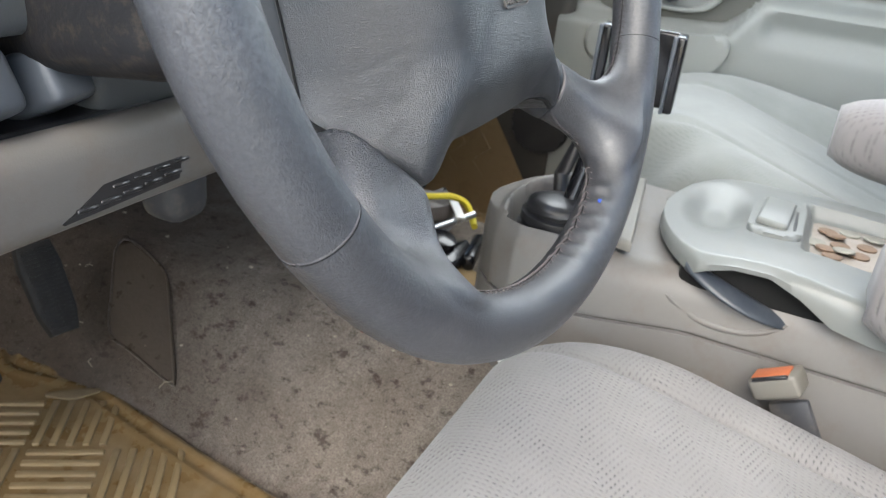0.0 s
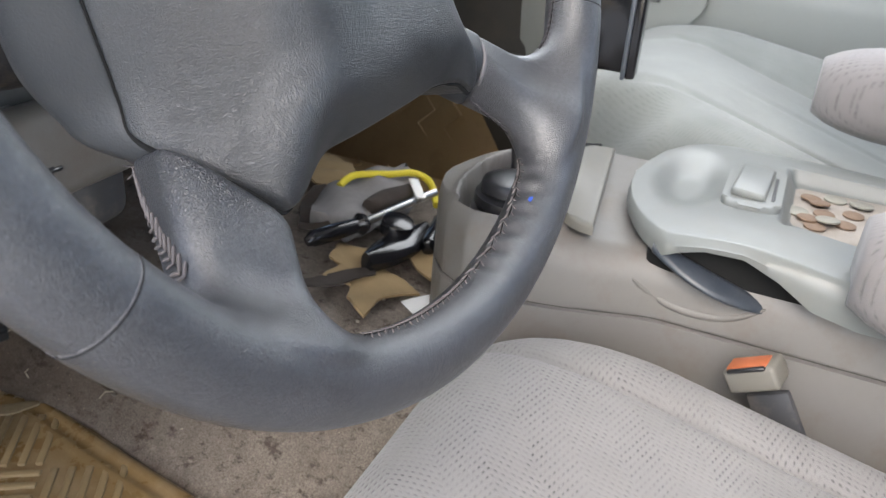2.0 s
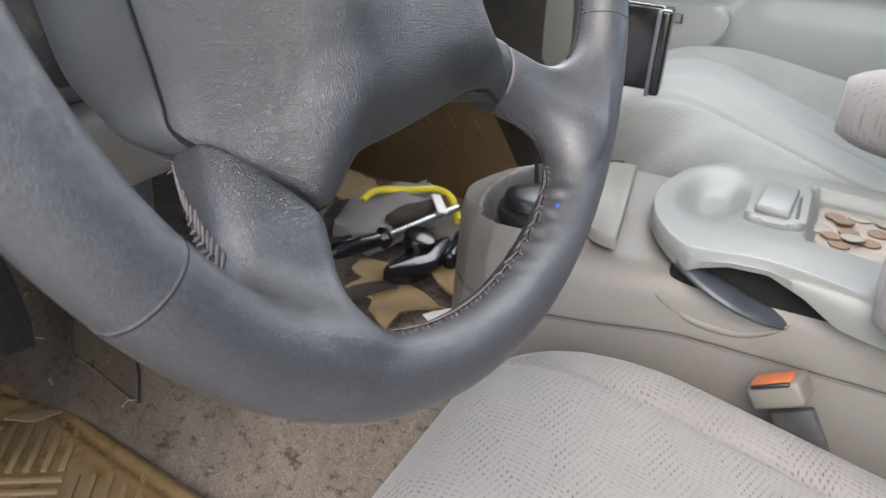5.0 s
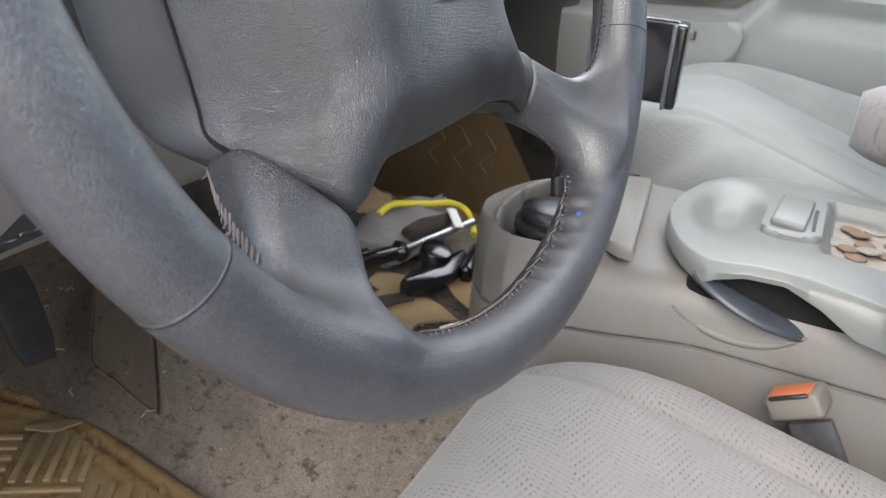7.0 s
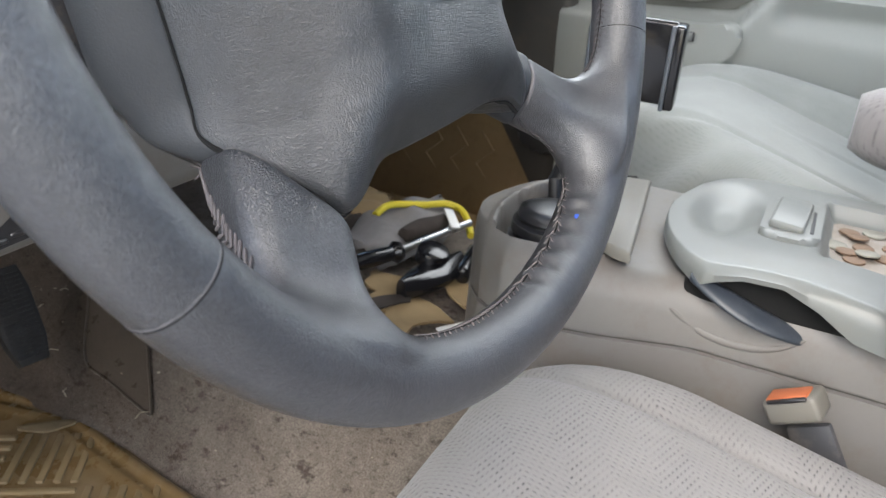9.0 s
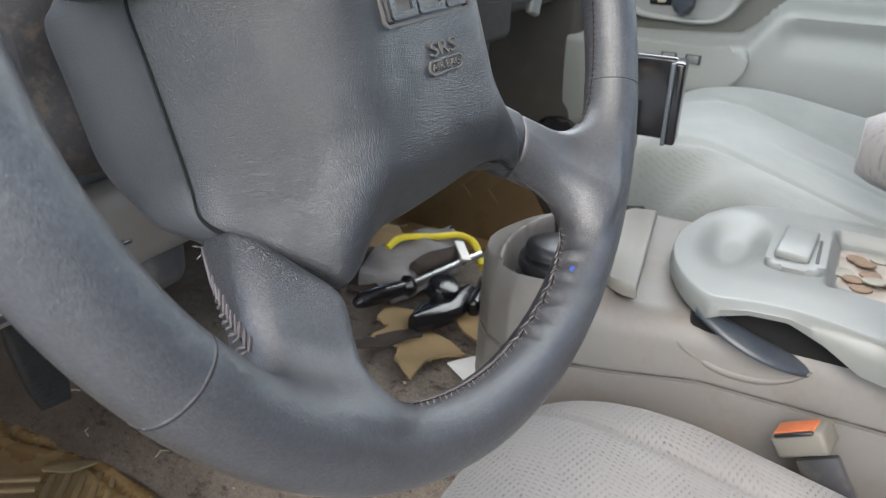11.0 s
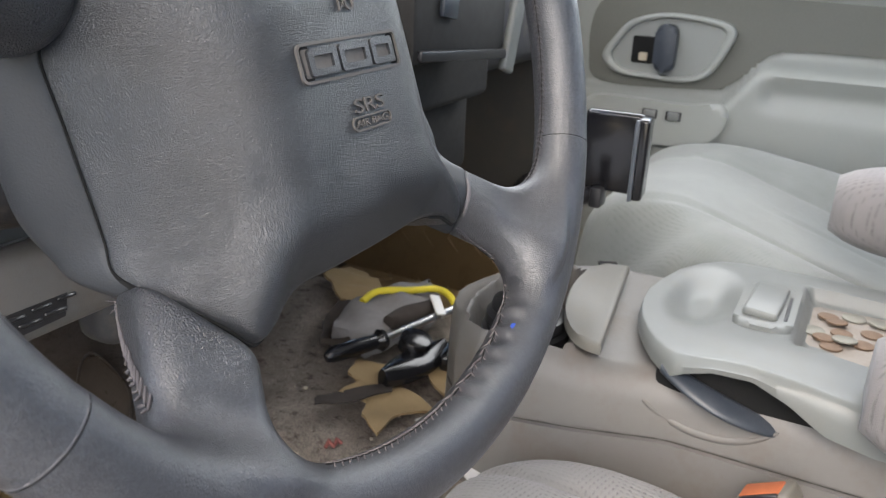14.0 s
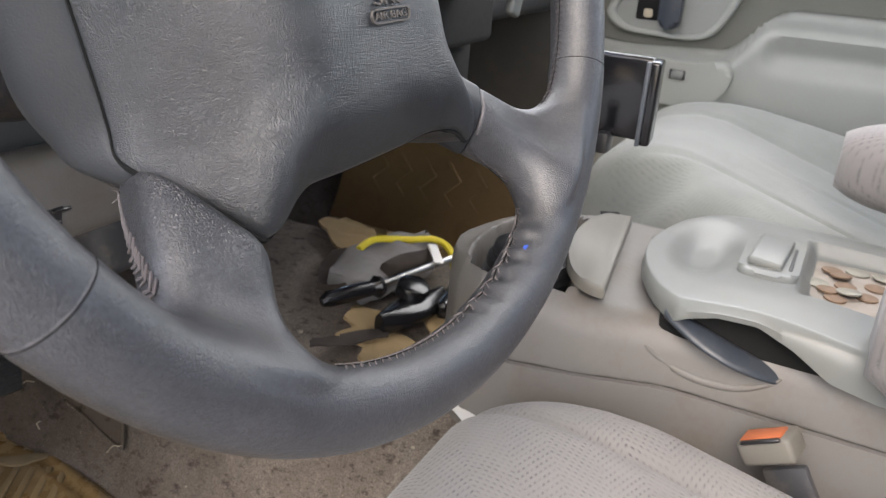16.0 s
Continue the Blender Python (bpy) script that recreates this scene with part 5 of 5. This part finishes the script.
sheet_piece("cardboard_piece", [(0.052, 0.052), (0.010, 0.046), (0.004, 0.028), (-0.036, 0.034), (-0.030, 0.004), (-0.062, -0.004), (-0.082, -0.030), (-0.040, -0.034), (-0.006, -0.062), (0.012, -0.018), (0.046, 0.004)], pose(0.004, 0.193, 0.171, 5, 4, 8), CARD, "torn piece of tan cardboard on the carpet", "cardboard", 0.003, "cardboard scraps", 0.006, 0.3)
sheet_piece("cardboard_piece", [(-0.034, -0.030), (0.000, -0.034), (0.026, 0.022), (0.012, 0.034), (-0.012, 0.010)], pose(0.052, 0.142, 0.172, 5, -4, 6), CARD, "small torn cardboard flap on the carpet", "cardboard", 0.003, "cardboard scraps", 0.004, 1.7)
sheet_piece("cardboard_piece", [(-0.058, -0.020), (-0.030, -0.052), (0.020, -0.040), (0.062, 0.016), (0.058, 0.046), (-0.006, 0.048)], pose(0.225, 0.376, 0.170, 8, 10, 0), CARD, "crumpled tan cardboard in the footwell", "cardboard", 0.003, "cardboard scraps", 0.008, 2.9)
sheet_piece("cloth_scrap", [(-0.060, -0.030), (-0.020, -0.046), (0.046, -0.018), (0.062, 0.022), (0.020, 0.034), (-0.050, 0.020)], pose(0.105, 0.305, 0.170, 4, 6, 20), RAG, "dark brown rag lying on the carpet", "rag", 0.008, "", 0.012, 4.1)
sheet_piece("cardboard_piece", [(-0.045, -0.008), (-0.010, -0.011), (0.038, -0.005), (0.044, 0.006), (0.000, 0.009), (-0.038, 0.007)], pose(-0.030, 0.205, 0.179, 3, 2, -38), RAG, "dark torn strip lying over the cardboard", "strip", 0.002, "", 0.003, 5.2)
sheet_piece("wrapper", [(-0.018, -0.012), (0.012, -0.016), (0.022, 0.008), (-0.006, 0.016)], pose(-0.085, 0.232, 0.130, 6, -30, 15), RED_PAPER, "crumpled red and white wrapper on the carpet", "wrapper", 0.002, "", 0.010, 6.3)
sheet_piece("paper", [(-0.05, -0.012), (-0.03, -0.020), (0.05, -0.022), (0.055, 0.020), (-0.045, 0.012)], pose(-0.055, 0.075, 0.177, -6, -4, 53), WHITE, "white slip of paper beside the console", "paper", 0.001, "", 0.003, 0.8)

def soft_path(points, per=6):
    """An open Catmull-Rom curve through 3D points."""
    pts = [Vector(points[0])] + [Vector(p) for p in points] + [Vector(points[-1])]
    out = []
    for p0, p1, p2, p3 in zip(pts, pts[1:], pts[2:], pts[3:]):
        for k in range(per):
            u = k / per
            out.append(0.5 * (2 * p1 + (p2 - p0) * u + (2 * p0 - 5 * p1 + 4 * p2 - p3) * u**2 + (3 * p1 - p0 - 3 * p2 + p3) * u**3))
    return out + [pts[-1]]


glove = thing("work_glove", pose(0.15, 0.27, 0.165), "grey work glove with yellow trim and a white tag", "glove")
rows = []
for u in np.linspace(0, 1, 16):
    w = 0.055 * math.sin(math.pi * (0.12 + 0.8 * u)) ** 0.7
    rows.append([(-0.09 + 0.17 * u + 0.004 * math.sin(k * 2 + u * 9), w * math.cos(a), 0.018 + 0.016 * math.sin(a) + 0.005 * math.sin(3 * a + u * 14)) for k, a in enumerate(np.linspace(0, 2 * math.pi, 20, endpoint=False))])
part("palm", loft(rows), GREY_CLOTH, glove, "grey knitted palm", 80)
part("cuff_trim", tube(soft_path([(-0.020, 0.030, 0.034), (0.010, 0.026, 0.038), (0.036, -0.008, 0.038), (0.060, -0.030, 0.036), (0.056, -0.054, 0.030), (0.016, -0.082, 0.022)], 6), 0.0045, 8), YELLOW, glove, "yellow edging")
part("tag", rbox(0.012, 0.040, 0.003, 0.001, 2, pose(0.002, -0.062, 0.044, 10, 10, -48)), WHITE, glove, "white tag")
part("thumb", loft([[(-0.055 + 0.075 * u + 0.006 * math.sin(5 * u), -0.028 - 0.020 * u + 0.016 * math.sin(math.pi * (0.15 + 0.75 * u)) * math.cos(a), 0.034 + 0.010 * math.sin(a)) for a in np.linspace(0, 2 * math.pi, 14, endpoint=False)] for u in np.linspace(0, 1, 10)]), RAG, glove, "dark folded inside of the glove", 80)
driver = thing("screwdriver", pose(0.058, 0.240, 0.181, 0, 0, -24), "screwdriver with a black handle and steel shaft", "screwdriver")
part("handle", tube([(-0.060, 0, 0.008), (-0.052, 0, 0.010), (-0.020, 0, 0.010), (0.004, 0, 0.010), (0.010, 0, 0.010), (0.016, 0, 0.010)], [0.005, 0.009, 0.0095, 0.0085, 0.013, 0.011], 14), GLOSS_BLACK, driver, "black handle")
part("shaft", tube([(0.016, 0, 0.011), (0.120, 0.000, 0.022)], 0.0048, 10), STEEL, driver, "bright steel shaft")
gadget = thing("black_clamp", pose(0.048, 0.180, 0.172, 0, 0, -12), "glossy black plastic clamp mount", "clamp")
part("body", loft([[(0.05 * u + 0.0, 0.022 * math.sin(math.pi * (0.1 + 0.8 * (u + 1) / 2)) * math.cos(a), 0.014 + 0.013 * math.sin(a)) for a in np.linspace(0, 2 * math.pi, 18, endpoint=False)] for u in np.linspace(-1, 1, 12)]), GLOSS_BLACK, gadget)
part("knob", disc(0.018, 0.016, 0.004, 24, pose(0.012, 0.012, 0.024, 14, 0, 0)), GLOSS_BLACK, gadget)
part("jaw", rbox(0.07, 0.014, 0.02, 0.005, 3, pose(0.05, -0.012, 0.016, 0, 0, 25)), GLOSS_BLACK, gadget)

# ---- small things on the floor ----
near_side = [(-0.177, 0.378), (-0.167, 0.441), (-0.161, 0.476), (-0.131, 0.501), (-0.096, 0.526)]
far_side = [(-0.173, 0.375), (-0.148, 0.400), (-0.124, 0.424), (-0.104, 0.449), (-0.086, 0.513)]
patch = near_side + far_side[::-1]
rows = []
for v in np.linspace(0, 4, 21):
    k, w = min(3, int(v)), v - min(3, int(v))
    a, b = Vector(near_side[k]).lerp(Vector(near_side[k + 1]), w), Vector(far_side[k]).lerp(Vector(far_side[k + 1]), w)
    rows.append([(*q, floor_z(*q) + 0.0055) for q in (a.lerp(b, u) for u in np.linspace(0, 1, 7))])
heel = finish("heel_pad", loft(rows, False, False), CLEAR, None, "", 60)
tagged(heel, "worn clear plastic heel pad melted into the carpet", "heel pad")
part("rim_bead", tube([(x, y, floor_z(x, y) + 0.007) for x, y in smooth_loop(patch, 4)], 0.0015, 6, True), CLEAR, heel, "raised clear edge")
rng = random.Random(4)
for k in range(46):
    x, y = rng.uniform(-0.42, -0.02), rng.uniform(0.05, 0.6)
    bm = bmesh.new()
    bmesh.ops.create_icosphere(bm, subdivisions=1, radius=rng.uniform(0.0009, 0.0026))
    bm.transform(Matrix.Diagonal((rng.uniform(0.7, 1.6), rng.uniform(0.7, 1.6), 0.6, 1)))
    ob = finish("crumb", bm, CRUMB)
    tagged(ob, "pale grit crumb on the dirty carpet", "crumb", "crumbs on the carpet")
    ob.matrix_world = pose(x, y, floor_z(x, y) + 0.004, 0, 0, rng.uniform(0, 180))
for k in range(14):
    x, y = rng.uniform(-0.3, -0.1), rng.uniform(0.35, 0.62)
    a, n = rng.uniform(0, 6.28), rng.uniform(0.006, 0.016)
    z = floor_z(x, y) + 0.007
    ob = finish("straw", tube([(0, 0, 0), (n * 0.5 * math.cos(a), n * 0.5 * math.sin(a), 0.002), (n * math.cos(a + 0.4), n * math.sin(a + 0.4), 0)], 0.0005, 5), CRUMB)
    tagged(ob, "thin dry straw lying on the carpet", "straw", "straws on the carpet")
    ob.matrix_world = pose(x, y, z)
wrap = finish("wrapper", tube([(0, 0, 0), (0.005, 0.004, 0.003), (0.008, -0.002, 0.001), (0.013, 0.004, 0.003), (0.017, 0.0, 0.001)], [0.002, 0.0035, 0.0028, 0.0035, 0.0015], 6), RED_PAPER)
tagged(wrap, "crumpled red paper wrapper on the carpet", "wrapper")
wrap.matrix_world = pose(-0.095, 0.196, floor_z(-0.095, 0.196) + 0.006, 0, 0, -40)
wire = finish("loose_wire", tube(smooth_loop([(-0.462, 0.24, 0.39), (-0.43, 0.25, 0.372), (-0.40, 0.25, 0.376), (-0.38, 0.25, 0.395), (-0.40, 0.26, 0.41), (-0.45, 0.26, 0.41)], 5)[:20], 0.0009, 6), WHITE)
tagged(wire, "thin pale wire hanging under the dashboard", "wire")
